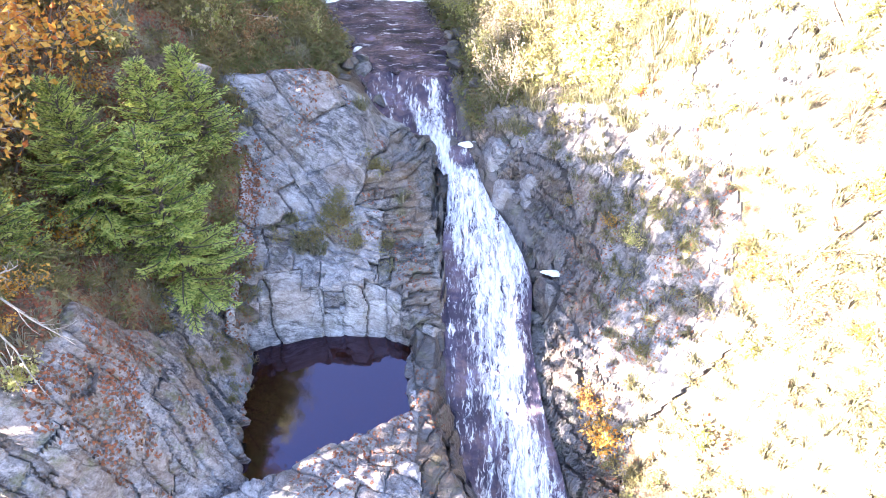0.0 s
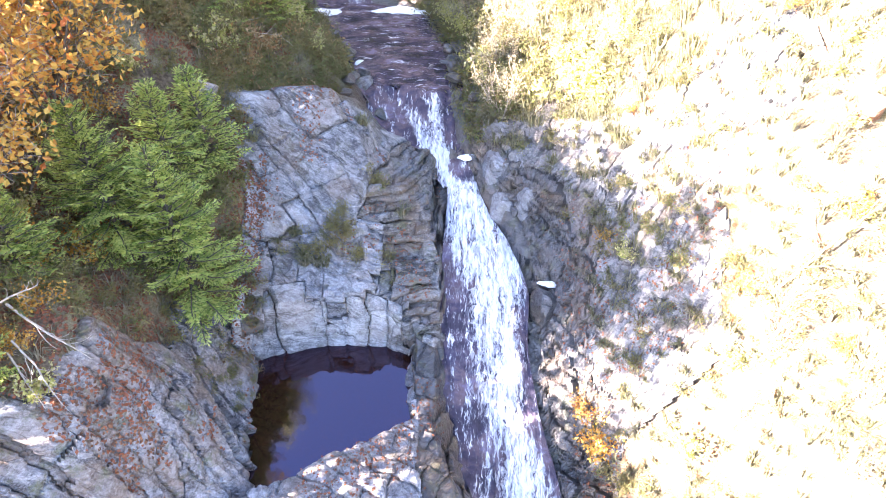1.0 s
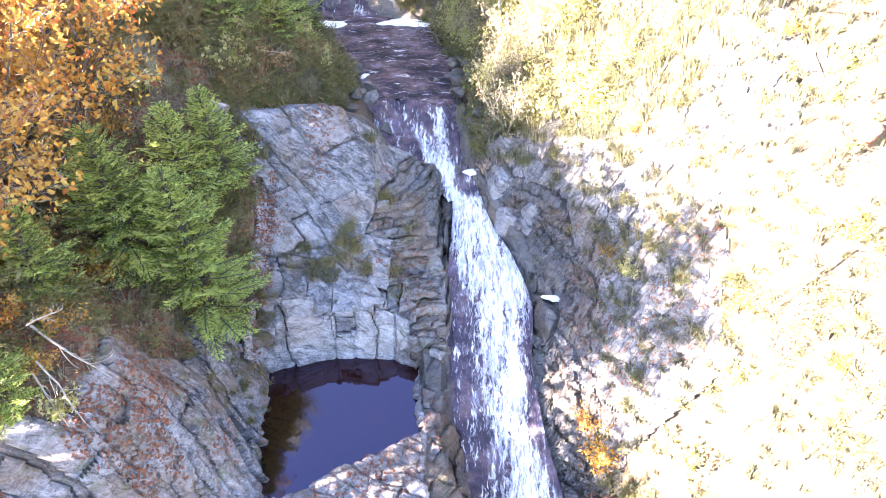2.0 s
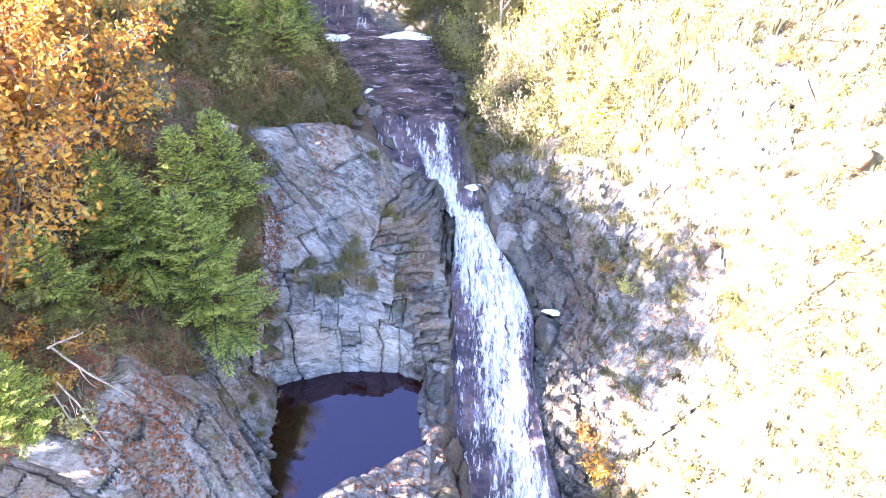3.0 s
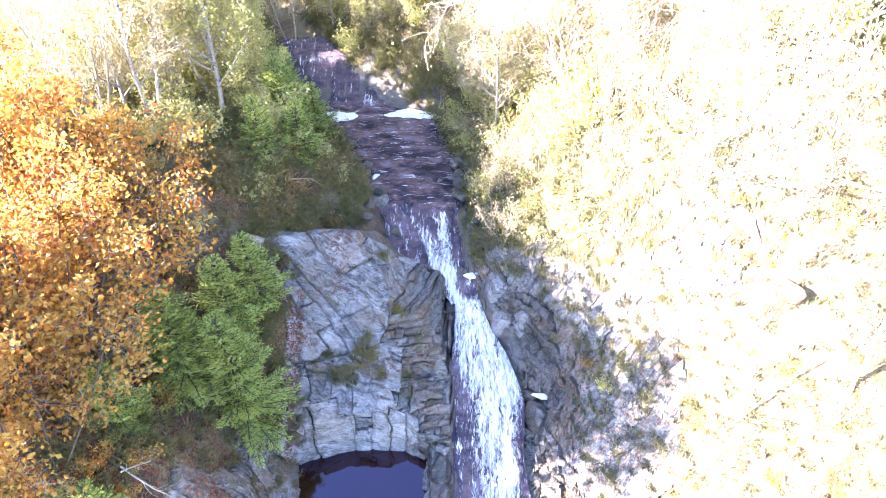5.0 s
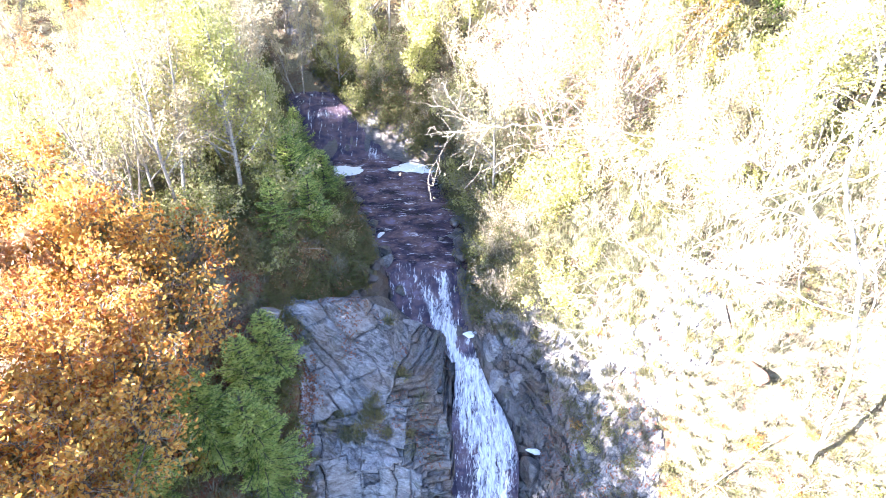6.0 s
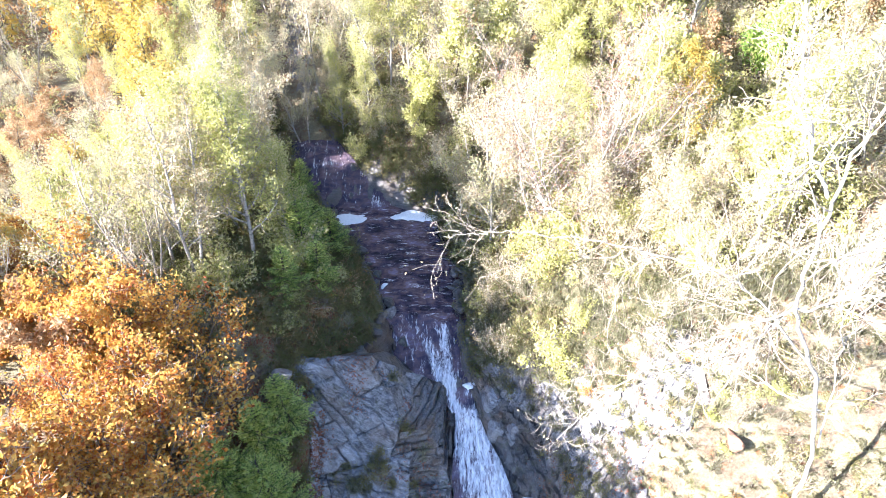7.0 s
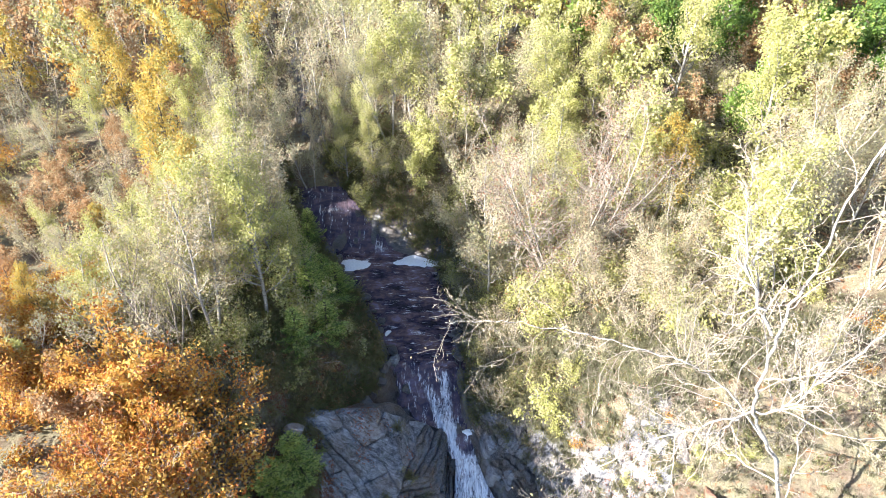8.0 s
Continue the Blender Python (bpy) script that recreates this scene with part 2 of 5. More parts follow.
def falling_water(name):
    """White water: strands of foam along the flow, thin dark water with pale veins between them. The flow's own coordinates are in the UV map."""
    n = Nodes(name)
    straight = n.add("UVMap").outputs[0]
    eddy = n.add("TexNoise", Vector=straight, Scale=3.2, Detail=4.0, Roughness=0.6)
    bent = n.tree.nodes.new("ShaderNodeVectorMath")
    bent.operation = "MULTIPLY_ADD"
    n.put(bent.inputs[0], eddy.outputs["Color"])
    bent.inputs[1].default_value = (0.20, 0.40, 0)
    n.put(bent.inputs[2], straight)
    uv = bent.outputs[0]

    def flow(sx, sy):
        m = n.add("Mapping", Vector=uv)
        m.inputs["Scale"].default_value = (sx, sy, 1)
        return m.outputs[0]

    long = n.noise(flow(4.5, 0.6), 1.0, 6, 0.68)
    small = n.noise(flow(13, 2.4), 1.0, 7, 0.75)
    fleck = n.noise(flow(9, 4.5), 1.0, 8, 0.8)
    dens = n.add("Attribute")
    dens.attribute_name = "foam"
    fac = n.math("ADD", n.math("MULTIPLY", n.math("SUBTRACT", long, 0.5), 2.6), n.math("MULTIPLY", n.math("SUBTRACT", small, 0.5), 2.2))
    fac = n.math("ADD", fac, n.math("MULTIPLY", n.math("SUBTRACT", fleck, 0.5), 1.6))
    fac = n.math("ADD", fac, dens.outputs["Fac"])
    ridge = n.math("ABSOLUTE", n.math("SUBTRACT", n.noise(flow(4.2, 1.5), 1.0, 6, 0.75), 0.5))
    vein = n.ramp(n.math("ADD", ridge, n.math("MULTIPLY", fleck, 0.05)), (0.03, 1.0), (0.075, 0.0))
    white = n.ramp(fac, (0.34, 0.0), (0.52, 0.6), (0.74, 1.0))
    white = n.math("MAXIMUM", white, n.math("MULTIPLY", vein, n.ramp(n.math("ADD", small, dens.outputs["Fac"]), (0.66, 0.0), (0.90, 0.7))))
    foam = n.mix(n.ramp(small, (0.35, 0.0), (0.60, 1.0)), (0.36, 0.38, 0.45), (0.82, 0.83, 0.86))
    thin = n.mix(n.math("MULTIPLY", long, 0.6), shelf_sky_colour(n), (0.12, 0.105, 0.16))
    n.finish(n.mix(white, thin, foam), n.mix(white, (0.10, 0.10, 0.10), (0.7, 0.7, 0.7)), n.bump(fac, 0.5, 0.08), 0.5)
    n.bsdf.inputs["IOR"].default_value = 1.33
    return n.mat


FALL = falling_water("falling_white_water")


def foam_material():
    n = Nodes("floating_foam")
    p = n.where()
    a = n.noise(p, 12, 5, 0.7)
    return n.finish(n.ramp(a, (0.3, (0.72, 0.73, 0.74)), (0.6, (0.9, 0.9, 0.9))), 0.8, n.bump(a, 0.6, 0.04), 0.2)


FOAM = foam_material()


# ---- small tools ----
def part(name, data, material, parent=None, label=""):
    """One mesh object, as a thing of its own or as a part under a thing."""
    if isinstance(data, bmesh.types.BMesh):
        me = bpy.data.meshes.new(name)
        data.to_mesh(me)
        data.free()
    else:
        me = data
    me.materials.append(material)
    ob = new(name, me)
    if parent is not None:
        ob.parent = parent
    return tagged(ob, label)


def mesh(name, verts, faces, smooth=False):
    me = bpy.data.meshes.new(name)
    me.from_pydata([tuple(map(float, v)) for v in verts], [], [tuple(map(int, f)) for f in faces])
    if smooth:
        me.polygons.foreach_set("use_smooth", [True] * len(me.polygons))
    return me


def hashed(i, j, k, seed):
    h = (i * 374761393 + j * 668265263 + k * 2147483647 + seed * 974634777) & 0xFFFFFFFF
    h = ((h ^ (h >> 13)) * 1274126177) & 0xFFFFFFFF
    return ((h ^ (h >> 16)) & 0xFFFFFF) / float(0xFFFFFF)


def grain(p, scale=1.0, seed=0, octaves=3):
    """Smooth noise from -1 to 1 at the points p."""
    total, size = np.zeros(len(p)), 1.0
    for o in range(octaves):
        q = np.asarray(p, float) * scale * 2**o
        i = np.floor(q).astype(np.int64)
        f = q - i
        f = f * f * (3 - 2 * f)
        value = 0
        for a in (0, 1):
            for b in (0, 1):
                for c in (0, 1):
                    w = np.abs(1 - a - f[:, 0]) * np.abs(1 - b - f[:, 1]) * np.abs(1 - c - f[:, 2])
                    value = value + w * hashed(i[:, 0] + a, i[:, 1] + b, i[:, 2] + c, seed + o * 17)
        total += (2 * value - 1) * size
        size *= 0.5
    return total / 1.6


# ---- the lie of the land: heights over the still pool, metres ----
def along(y, *pairs):
    ys, values = zip(*pairs)
    return np.interp(y, ys, values)


def stream_floor(y):
    return along(y, (-60, -16), (0, -6.5), (6, -3.4), (8.2, -2.2), (9, -1.45), (10.2, -0.55), (13, 0.75), (15.9, 1.75), (16.3, 2.25), (17.2, 2.62), (18.2, 2.7), (20.4, 3.55),
                 (28.6, 3.75), (31, 5.5), (40, 7.0), (70, 9), (400, 60))


def left_edge(y):
    return along(y, (-60, -4), (0, -4), (6, -4.6), (8.3, -4.3), (9.6, -4.85), (14, -4.75), (17, -4.6), (18.2, -3.6), (19.5, -3.0), (21, -3.2), (24, -4.3), (28.5, -6.9), (31, -8.6), (34, -9.4), (40, -11.5), (60, -16), (400, -60))


def right_edge(y):
    return along(y, (-60, 4.5), (0, 4.5), (9, 3.2), (11, 2.95), (13, 3.1), (15, 2.5), (16, 1.9), (17.5, 1.2), (20, 0.85), (24, 0.5), (28, -0.6), (29.5, -2.2), (31, -5.0), (34, -6.9), (40, -10), (60, -14.5), (400, -58))


def left_bank(x, y):
    ref = along(y, (-60, -14), (0, -5), (5, -1.8), (7.5, 0.0), (11.4, 0.0), (14, 2.4), (17, 4.0), (18.2, 3.6), (20, 3.9), (24, 4.0), (28.5, 4.0), (31, 5.6), (40, 7.2), (70, 9.4), (400, 62))
    d = left_edge(y) - x
    steep = along(y, (6, 1.5), (8.5, 1.75), (10, 1.5), (18, 1.25), (22, 0.8), (30, 0.6), (45, 0.3), (400, 0.15))
    wide, on = along(y, (13, 4.6), (17, 2.6)), along(y, (13, 0.10), (17, -0.04), (45, -0.02), (90, 0.1))
    return ref + np.where(d < 2.4, steep * d, steep * 2.4 + np.minimum(d - 2.4, wide) * np.minimum(steep, 0.72) + np.clip(d - 2.4 - wide, 0, 60) * on)


def right_bank(x, y):
    ref = along(y, (-60, -14), (0, -6), (6, -2.8), (9, -1.2), (10.6, -0.05), (11.7, 0.5), (13, 1.1), (15, 2.3), (16, 2.7), (17.5, 3.1), (20, 3.95), (28, 4.1), (31, 5.6), (40, 7.2), (70, 9.4), (400, 62))
    d = x - right_edge(y)
    steep = along(y, (-10, 0.9), (9, 1.0), (10.7, 1.25), (12, 1.62), (15, 1.6), (16.5, 0.95), (20, 0.8), (30, 0.5), (45, 0.3), (400, 0.15))
    return ref + np.where(d < 4.2, steep * d, steep * 4.2 + np.minimum(d - 4.2, 14) * np.minimum(steep, 0.75) * 0.7 + np.maximum(d - 18.2, 0) * 0.12)


def cliff(x, y):
    """The rock between the pool and the upper stream."""
    y = y + 0.12 * (x + 2.7) ** 2 * np.clip((14.5 - y) / 3, 0, 1) * (x > -5.4)
    face = along(y, (11.6, -1.2), (11.85, 0.0), (12.0, 0.7), (12.2, 1.35), (13.1, 1.8), (13.9, 2.6), (15.1, 4.0), (16.3, 5.4), (16.6, 5.35), (17.6, 4.6), (30, 3.5))
    cap = along(x, (-5.9, 6.2), (-5.0, 5.7), (-3.15, 5.35), (-2.95, 4.85), (-2.3, 4.3), (-1.9, 3.65), (-1.0, 3.15), (-0.45, 2.7), (-0.15, 1.6), (0.1, 0.2), (0.4, -3))
    back = along(x, (-6.0, 20.5), (-4.2, 19.0), (-3.3, 17.5), (-2.2, 17.7), (-0.6, 17.3))
    right = along(x, (-2.2, 0.0), (-1.2, -0.35), (-0.3, -0.55))
    return np.minimum(np.minimum(face + right, cap) - 2.6 * np.maximum(y - back, 0), 20 + 6 * (x + 6.5))


def dam(x, y):
    line = y - (7.55 + 0.55 * (x + 3.4))
    low = 0.38 - 2.4 * np.maximum(line, 0) - 1.1 * np.maximum(7.0 - y, 0) - 2.6 * np.maximum(x + 0.1 - 0.35 * (8.5 - y), 0)
    rim = 0.16 + 0.15 * (y - 9) - 2.8 * np.maximum(-0.68 - x, 0) - 2.6 * np.maximum(x + 0.2, 0) - 3 * np.maximum(8.6 - y, 0)
    return np.maximum(low, np.where(y < 12.6, rim, -9))


def land(x, y):
    x, y = np.asarray(x, float), np.asarray(y, float)
    hollow = -1.3 + 0 * x
    bed = np.where((x < -0.1) & (y < 14.0), np.minimum(hollow, stream_floor(y) + 1.2), stream_floor(y) - 0.22)
    z = np.maximum(np.maximum(bed, left_bank(x, y)), np.maximum(right_bank(x, y), np.maximum(cliff(x, y), dam(x, y))))
    return z


def spread(near, far, low, high, lo_far, hi_far):
    """Grid lines: close together from low to high, wider and wider out to lo_far and hi_far."""
    middle = list(np.arange(low, high + near / 2, near))
    out, step = [], near
    at = high
    while at < hi_far:
        step = min(step * 1.22, far)
        at += step
        out.append(at)
    back, step, at = [], near, low
    while at > lo_far:
        step = min(step * 1.22, far)
        at -= step
        back.append(at)
    return np.array(back[::-1] + middle + out)


SURFACE = [[], [], 0]  # all rock and ground, for setting plants down on


def keep_surface(verts, faces):
    SURFACE[0].append(np.asarray(verts))
    SURFACE[1].append(np.asarray(faces) + SURFACE[2])
    SURFACE[2] += len(verts)


def ragged(x, y, scale, seed):
    return grain(np.stack([np.ravel(x), np.ravel(y), 0 * np.ravel(x) + 3.0], 1), scale, seed, 3).reshape(np.shape(x))


def on_cliff(x, y):
    return (cliff(x, y) >= land(x, y) - 0.3) & (x > -6.1 + 0.4 * ragged(x, y, 0.8, 2)) & (x < 0.12) & (y < 16.75 + 0.25 * ragged(x, y, 0.8, 4) + 0.45 * np.maximum(x + 3, 0))


def on_left(x, y):
    return (left_bank(x, y) >= land(x, y) - 0.05) & (left_edge(y) - x < 3.7 - 0.55 * (y - 6.5) + 1.3 * ragged(x, y, 0.7, 6)) & (cliff(x, y) < land(x, y) - 0.2)


def on_dam(x, y):
    return (dam(x, y) >= land(x, y) - 0.05) & (dam(x, y) > -1.6) & (left_bank(x, y) < land(x, y))


def on_right(x, y):
    d = x - right_edge(y)
    return (d > -0.25) & (right_bank(x, y) >= land(x, y) - 0.2) & ((d < 0.7 + 0.5 * ragged(x, y, 0.9, 9)) | ((ragged(x, y, 0.55, 8) > -0.28 + 0.15 * (d - 2)) & (d < 4.8) & (y > 8.6 + 0.25 * d) & (y < 17.6)))


def on_chute(x, y):
    left = np.where(y < 14, -0.45, left_edge(y) - 0.1)
    return (y > 7.0) & (y < 21.3) & (x > left) & (x < right_edge(y) + 0.2) & (stream_floor(y) - 0.22 >= land(x, y) - 0.25) & ~on_cliff(x, y) & ~on_right(x, y) & ~on_dam(x, y)


def build_ground():
    xs, ys = spread(0.14, 60, -13, 13, -900, 900), spread(0.14, 60, 4, 32, -500, 1500)
    gx, gy = np.meshgrid(xs, ys)
    x, y = gx.ravel(), gy.ravel()
    z = land(x, y)
    p = np.stack([x, y, z], 1)
    reach = np.clip(1 - (np.abs(x) + np.abs(y - 18)) / 400, 0.15, 1)
    wet = (x > left_edge(y)) & (x < right_edge(y)) & ((y > 17) | (x > -0.3))
    rough = np.where(wet, 0.07, 0.30)
    z = z + grain(p, 0.45, 3, 4) * rough * reach + grain(p, 2.2, 9, 3) * rough * 0.35
    z = z - np.where(on_cliff(x, y) | on_left(x, y) | on_dam(x, y) | on_right(x, y) | on_chute(x, y), 0.34, 0)
    n, m = len(ys), len(xs)
    i = np.arange(n * m).reshape(n, m)
    faces = np.stack([i[:-1, :-1], i[:-1, 1:], i[1:, 1:], i[1:, :-1]], -1).reshape(-1, 4)
    verts = np.stack([x, y, z], 1)
    keep_surface(verts, faces)
    ob = part("ground", mesh("ground", verts, faces, True), SOIL)
    ob.data.materials.append(ROCK_WET)
    cx, cy = x[faces].mean(1), y[faces].mean(1)
    shelf = (cx > left_edge(cy) - 0.05) & (cx < right_edge(cy) + 0.1) & (cy > 4) & (cy < 31.5)
    under = on_cliff(cx, cy) | on_left(cx, cy) | on_dam(cx, cy) | on_right(cx, cy)
    ob.data.polygons.foreach_set("material_index", (shelf | under).astype(np.int32))
    return tagged(ob, "steep wooded gorge ground of brown soil and leaf litter", "ground", kind="structure")


build_ground()


def bands(low, high, thin, thick, rng):
    """Uneven joints across a stretch, from low to high."""
    at, cuts = low, []
    while at < high:
        at += thin + (thick - thin) * rng.random() ** 1.8
        cuts.append(at)
    return np.array(cuts)


def outcrop(name, label, low, high, step, bed, joint, layer, length, material, keep, seed, proud=0.10, tilt=0.12, fine=0.035, bend=0.42, rise=0.85, gap=0.09):
    """Bedrock at the surface, broken by uneven beds (along the axis bed) and cross joints (along the axis joint) into blocks, its parts."""
    rng = random.Random(seed)
    xs, ys = np.arange(low[0], high[0], step), np.arange(low[1], high[1], step * rise)
    gx, gy = np.meshgrid(xs, ys)
    x, y = gx.ravel(), gy.ravel()
    z = land(x, y)
    z = sum(np.roll(np.roll(z.reshape(gx.shape), a, 0), b, 1) for a in (-1, 0, 1) for b in (-1, 0, 1)).ravel() / 9
    z.reshape(gx.shape)[[0, -1], :] = land(gx, gy)[[0, -1], :]
    z.reshape(gx.shape)[:, [0, -1]] = land(gx, gy)[:, [0, -1]]
    p = np.stack([x, y, z], 1)
    dx, dy = np.gradient(z.reshape(gx.shape), step, axis=1).ravel(), np.gradient(z.reshape(gx.shape), step * rise, axis=0).ravel()
    up = np.stack([-np.clip(dx, -2, 2), -np.clip(dy, -2, 2), np.ones(len(x))], 1)
    up /= np.linalg.norm(up, axis=1)[:, None]
    warp = grain(p, 0.5, seed, 3) * bend + grain(p, 4.5, seed + 31, 2) * 0.05
    b = p @ np.array(bed) + warp
    j = p @ np.array(joint) + grain(p, 0.6, seed + 40, 3) * bend * 0.95 + grain(p, 4.5, seed + 32, 2) * 0.05
    cuts = bands(b.min() - 0.2, b.max() + 0.2, *layer, rng)
    k = np.searchsorted(cuts, b)
    ids = np.zeros(len(x), np.int64)
    for kk in np.unique(k):
        here = k == kk
        cross = bands(j.min() - rng.random() * length[1], j.max() + 0.2, *length, rng)
        ids[here] = kk * 1000 + np.searchsorted(cross, j[here])
    # smaller breaks within the blocks
    kb = np.floor((b + 0.13 * grain(p, 2.0, seed + 7, 2)) / (layer[0] * 0.55)).astype(np.int64)
    kj = np.floor((j + hashed(kb, kb, kb, 5) * 3 + 0.10 * grain(p, 2.6, seed + 8, 2)) / (length[0] * 0.8)).astype(np.int64)
    chip = (hashed(kb, kj, kb * 0, seed) - 0.5) * 2 * fine + grain(p, 5.0, seed + 3, 3) * 0.016 + grain(p, 1.3, seed + 5, 2) * 0.05
    i = np.arange(len(x)).reshape(gx.shape)
    faces = np.stack([i[:-1, :-1], i[:-1, 1:], i[1:, 1:], i[1:, :-1]], -1).reshape(-1, 4)
    face_id = ids[faces[:, 0]]
    cx, cy = x[faces].mean(1), y[faces].mean(1)
    shown = keep(cx, cy)
    faces, face_id = faces[shown], face_id[shown]
    order = np.argsort(face_id, kind="stable")
    faces, face_id = faces[order], face_id[order]
    starts = np.flatnonzero(np.r_[True, face_id[1:] != face_id[:-1], True])
    thing = tagged(new(name), label, "rock", kind="structure")
    for s, e in zip(starts[:-1], starts[1:]):
        if e - s < 6:
            continue
        mine = faces[s:e]
        used, local = np.unique(mine, return_inverse=True)
        local = local.reshape(mine.shape)
        edges = np.concatenate([local[:, [0, 1]], local[:, [1, 2]], local[:, [2, 3]], local[:, [3, 0]]])
        code = np.sort(edges, 1) @ np.array([100003, 1])
        _, first, count = np.unique(code, return_index=True, return_counts=True)
        rim = edges[first[count == 1]]
        q = p[used]
        at = q.mean(0)
        out = up[used].mean(0)
        out /= np.linalg.norm(out)
        lift = rng.uniform(-0.4, 1.0) * proud + rng.gauss(0, tilt) * (q[:, 0] - at[0]) + rng.gauss(0, tilt) * (q[:, 1] - at[1])
        h = np.clip(lift, -0.22, 0.30) + chip[used]
        worn = np.zeros(len(used))
        worn[rim.ravel()] = 1
        near = np.zeros(len(used), bool)
        near[local[(worn[local] > 0).any(1)].ravel()] = True
        worn = np.where(worn > 0, rng.uniform(0.03, gap), np.where(near, gap * 0.25, 0.0))
        q = q + out * (h - worn)[:, None]
        n = len(q)
        foot = {v: n + c for c, v in enumerate(np.unique(rim))}
        skirt = q[list(foot)] - out * 0.38
        sides = np.array([(c, a, foot[a], foot[c]) for a, c in rim])
        keep_surface(q, local)
        part("rock_block", mesh("rock_block", np.concatenate([q, skirt]), np.concatenate([local, sides])), material, thing)
    return thing


def on_buttress(x, y):
    return on_cliff(x, y) & (x > -1.6 - 0.35 * (16.2 - y) * (y > 14) + 0.35 * ragged(x, y, 0.9, 51))


def on_foot(x, y):
    return on_cliff(x, y) & ~on_buttress(x, y) & (y < 14.0 + 0.22 * (x + 3) + 0.4 * ragged(x, y, 0.7, 52))


def at_pool_wall(x, y):
    k = np.floor((x + 0.10 * ragged(x, y, 1.5, 56)) / 0.52).astype(np.int64)
    return on_cliff(x, y) & (y + 0.12 * (x + 2.7) ** 2 < 11.98 + 1.15 * hashed(k, 3, 7, 5) ** 1.5 + 0.08 * ragged(x, y, 1.2, 53)) & (x < -0.2)


outcrop("cliff_rock", "grey slabby rock face with long slanting cracks", (-6.6, 12.4), (0.2, 18.6), 0.034, (0.72, 0.20, 0.62), (0.45, -0.30, -0.80), (0.22, 1.3), (0.7, 2.8), ROCK, lambda x, y: on_cliff(x, y) & ~on_buttress(x, y) & ~on_foot(x, y) & ~at_pool_wall(x, y), 21, 0.12, 0.07, 0.018, 0.30)
outcrop("cliff_foot", "grey rock in gently dipping beds above the pool", (-6.6, 11.65), (0.2, 15.6), 0.034, (0.30, 0.30, 0.88), (0.90, -0.1, 0.35), (0.16, 0.85), (0.45, 2.2), ROCK, lambda x, y: on_foot(x, y) & ~at_pool_wall(x, y), 27, 0.17, 0.13, 0.03, 0.42)
outcrop("cliff_buttress", "dark damp layered rock buttress beside the waterfall", (-2.6, 11.65), (0.2, 18.2), 0.032, (-0.10, 0.25, 0.96), (0.93, -0.25, 0.1), (0.13, 0.42), (0.22, 0.9), ROCK_DAMP, lambda x, y: on_buttress(x, y) & ~at_pool_wall(x, y), 28, 0.20, 0.13, 0.025, 0.22)
outcrop("pool_wall", "upright pale blocks of rock standing over the pool", (-5.9, 10.4), (0.0, 13.1), 0.034, (0.05, 0.10, 0.90), (0.97, 0.0, 0.20), (2.5, 4.5), (0.48, 1.25), ROCK_FOOT, at_pool_wall, 29, 0.20, 0.09, 0.03, 0.40, 0.26, 0.14)


def broken_block(size, seed, rough=0.04):
    """A squared block of stone: chipped corners, split faces, uneven sides."""
    bm = bmesh.new()
    bmesh.ops.create_cube(bm, size=2.0)
    bmesh.ops.subdivide_edges(bm, edges=bm.edges[:], cuts=7, use_grid_fill=True)
    c = np.array([v.co[:] for v in bm.verts])
    g = random.Random(seed)
    q = c / (np.abs(c) ** 22).sum(1)[:, None] ** (1 / 22)
    q[:, 0] *= 1 - 0.16 * g.random() * (q[:, 2] + 1) / 2
    q += 0.10 * np.stack([np.sign(q[:, 0]) * (hashed(k, 1, 2, seed) - 0.5) for k in (np.floor(q[:, 2:3] * 2.3 + 9).astype(np.int64).ravel(),)] * 3, 1) * np.array([1, 0.8, 0])
    for _ in range(11):  # broken faces
        n = np.array([g.gauss(0, 1), g.gauss(0, 1), g.gauss(0, 1)])
        n /= np.linalg.norm(n)
        q -= np.maximum(q @ n - g.uniform(0.86, 1.22), 0)[:, None] * n * 0.95
    q = q * np.array(size)
    way = c / np.linalg.norm(c, axis=1)[:, None]
    q += way * (grain(q + seed, 1.4, seed, 3) * rough * 2 + grain(q + seed, 7, seed + 1, 2) * rough * 0.5)[:, None]
    for v, w in zip(bm.verts, q):
        v.co = w
    return bm


def lay_blocks(name, label, blocks, material, seed):
    """Blocks of bedrock standing together: (x, y, z), half sizes, lean to the back, turn."""
    thing = tagged(new(name), label, "rock", kind="structure")
    for k, (at, size, lean, turn) in enumerate(blocks):
        ob = part("rock_block", broken_block(size, seed + k), material, thing)
        ob.matrix_basis = pose(*at, lean, 0, turn)
        keep_surface([ob.matrix_basis @ v.co for v in ob.data.vertices], [list(f.vertices) for f in ob.data.polygons])
    return thing


lay_blocks("chute_side_blocks", "pale grey blocks of rock beside the narrow chute", [
    ((1.75, 16.75, 2.5), (0.55, 0.55, 0.70), -10, 12), ((2.65, 16.5, 3.0), (0.50, 0.55, 0.65), -12, -10), ((1.95, 17.6, 3.4), (0.55, 0.45, 0.50), -8, 25),
    ((2.9, 17.75, 4.1), (0.50, 0.45, 0.62), -15, 8), ((1.85, 15.85, 1.85), (0.42, 0.45, 0.55), -10, -15), ((3.35, 16.9, 3.9), (0.40, 0.45, 0.55), -15, 20), ((2.6, 15.5, 2.35), (0.42, 0.40, 0.50), -12, 15)], ROCK, 330)
outcrop("left_bank_rock", "grey banded rock bank sloping into the pool", (-9.6, 4.4), (-3.0, 13.2), 0.04, (0.14, 0.95, -0.12), (0.55, 0.1, -0.6), (0.12, 0.50), (0.5, 2.2), ROCK_LEFT, on_left, 22, 0.17, 0.12, 0.018)
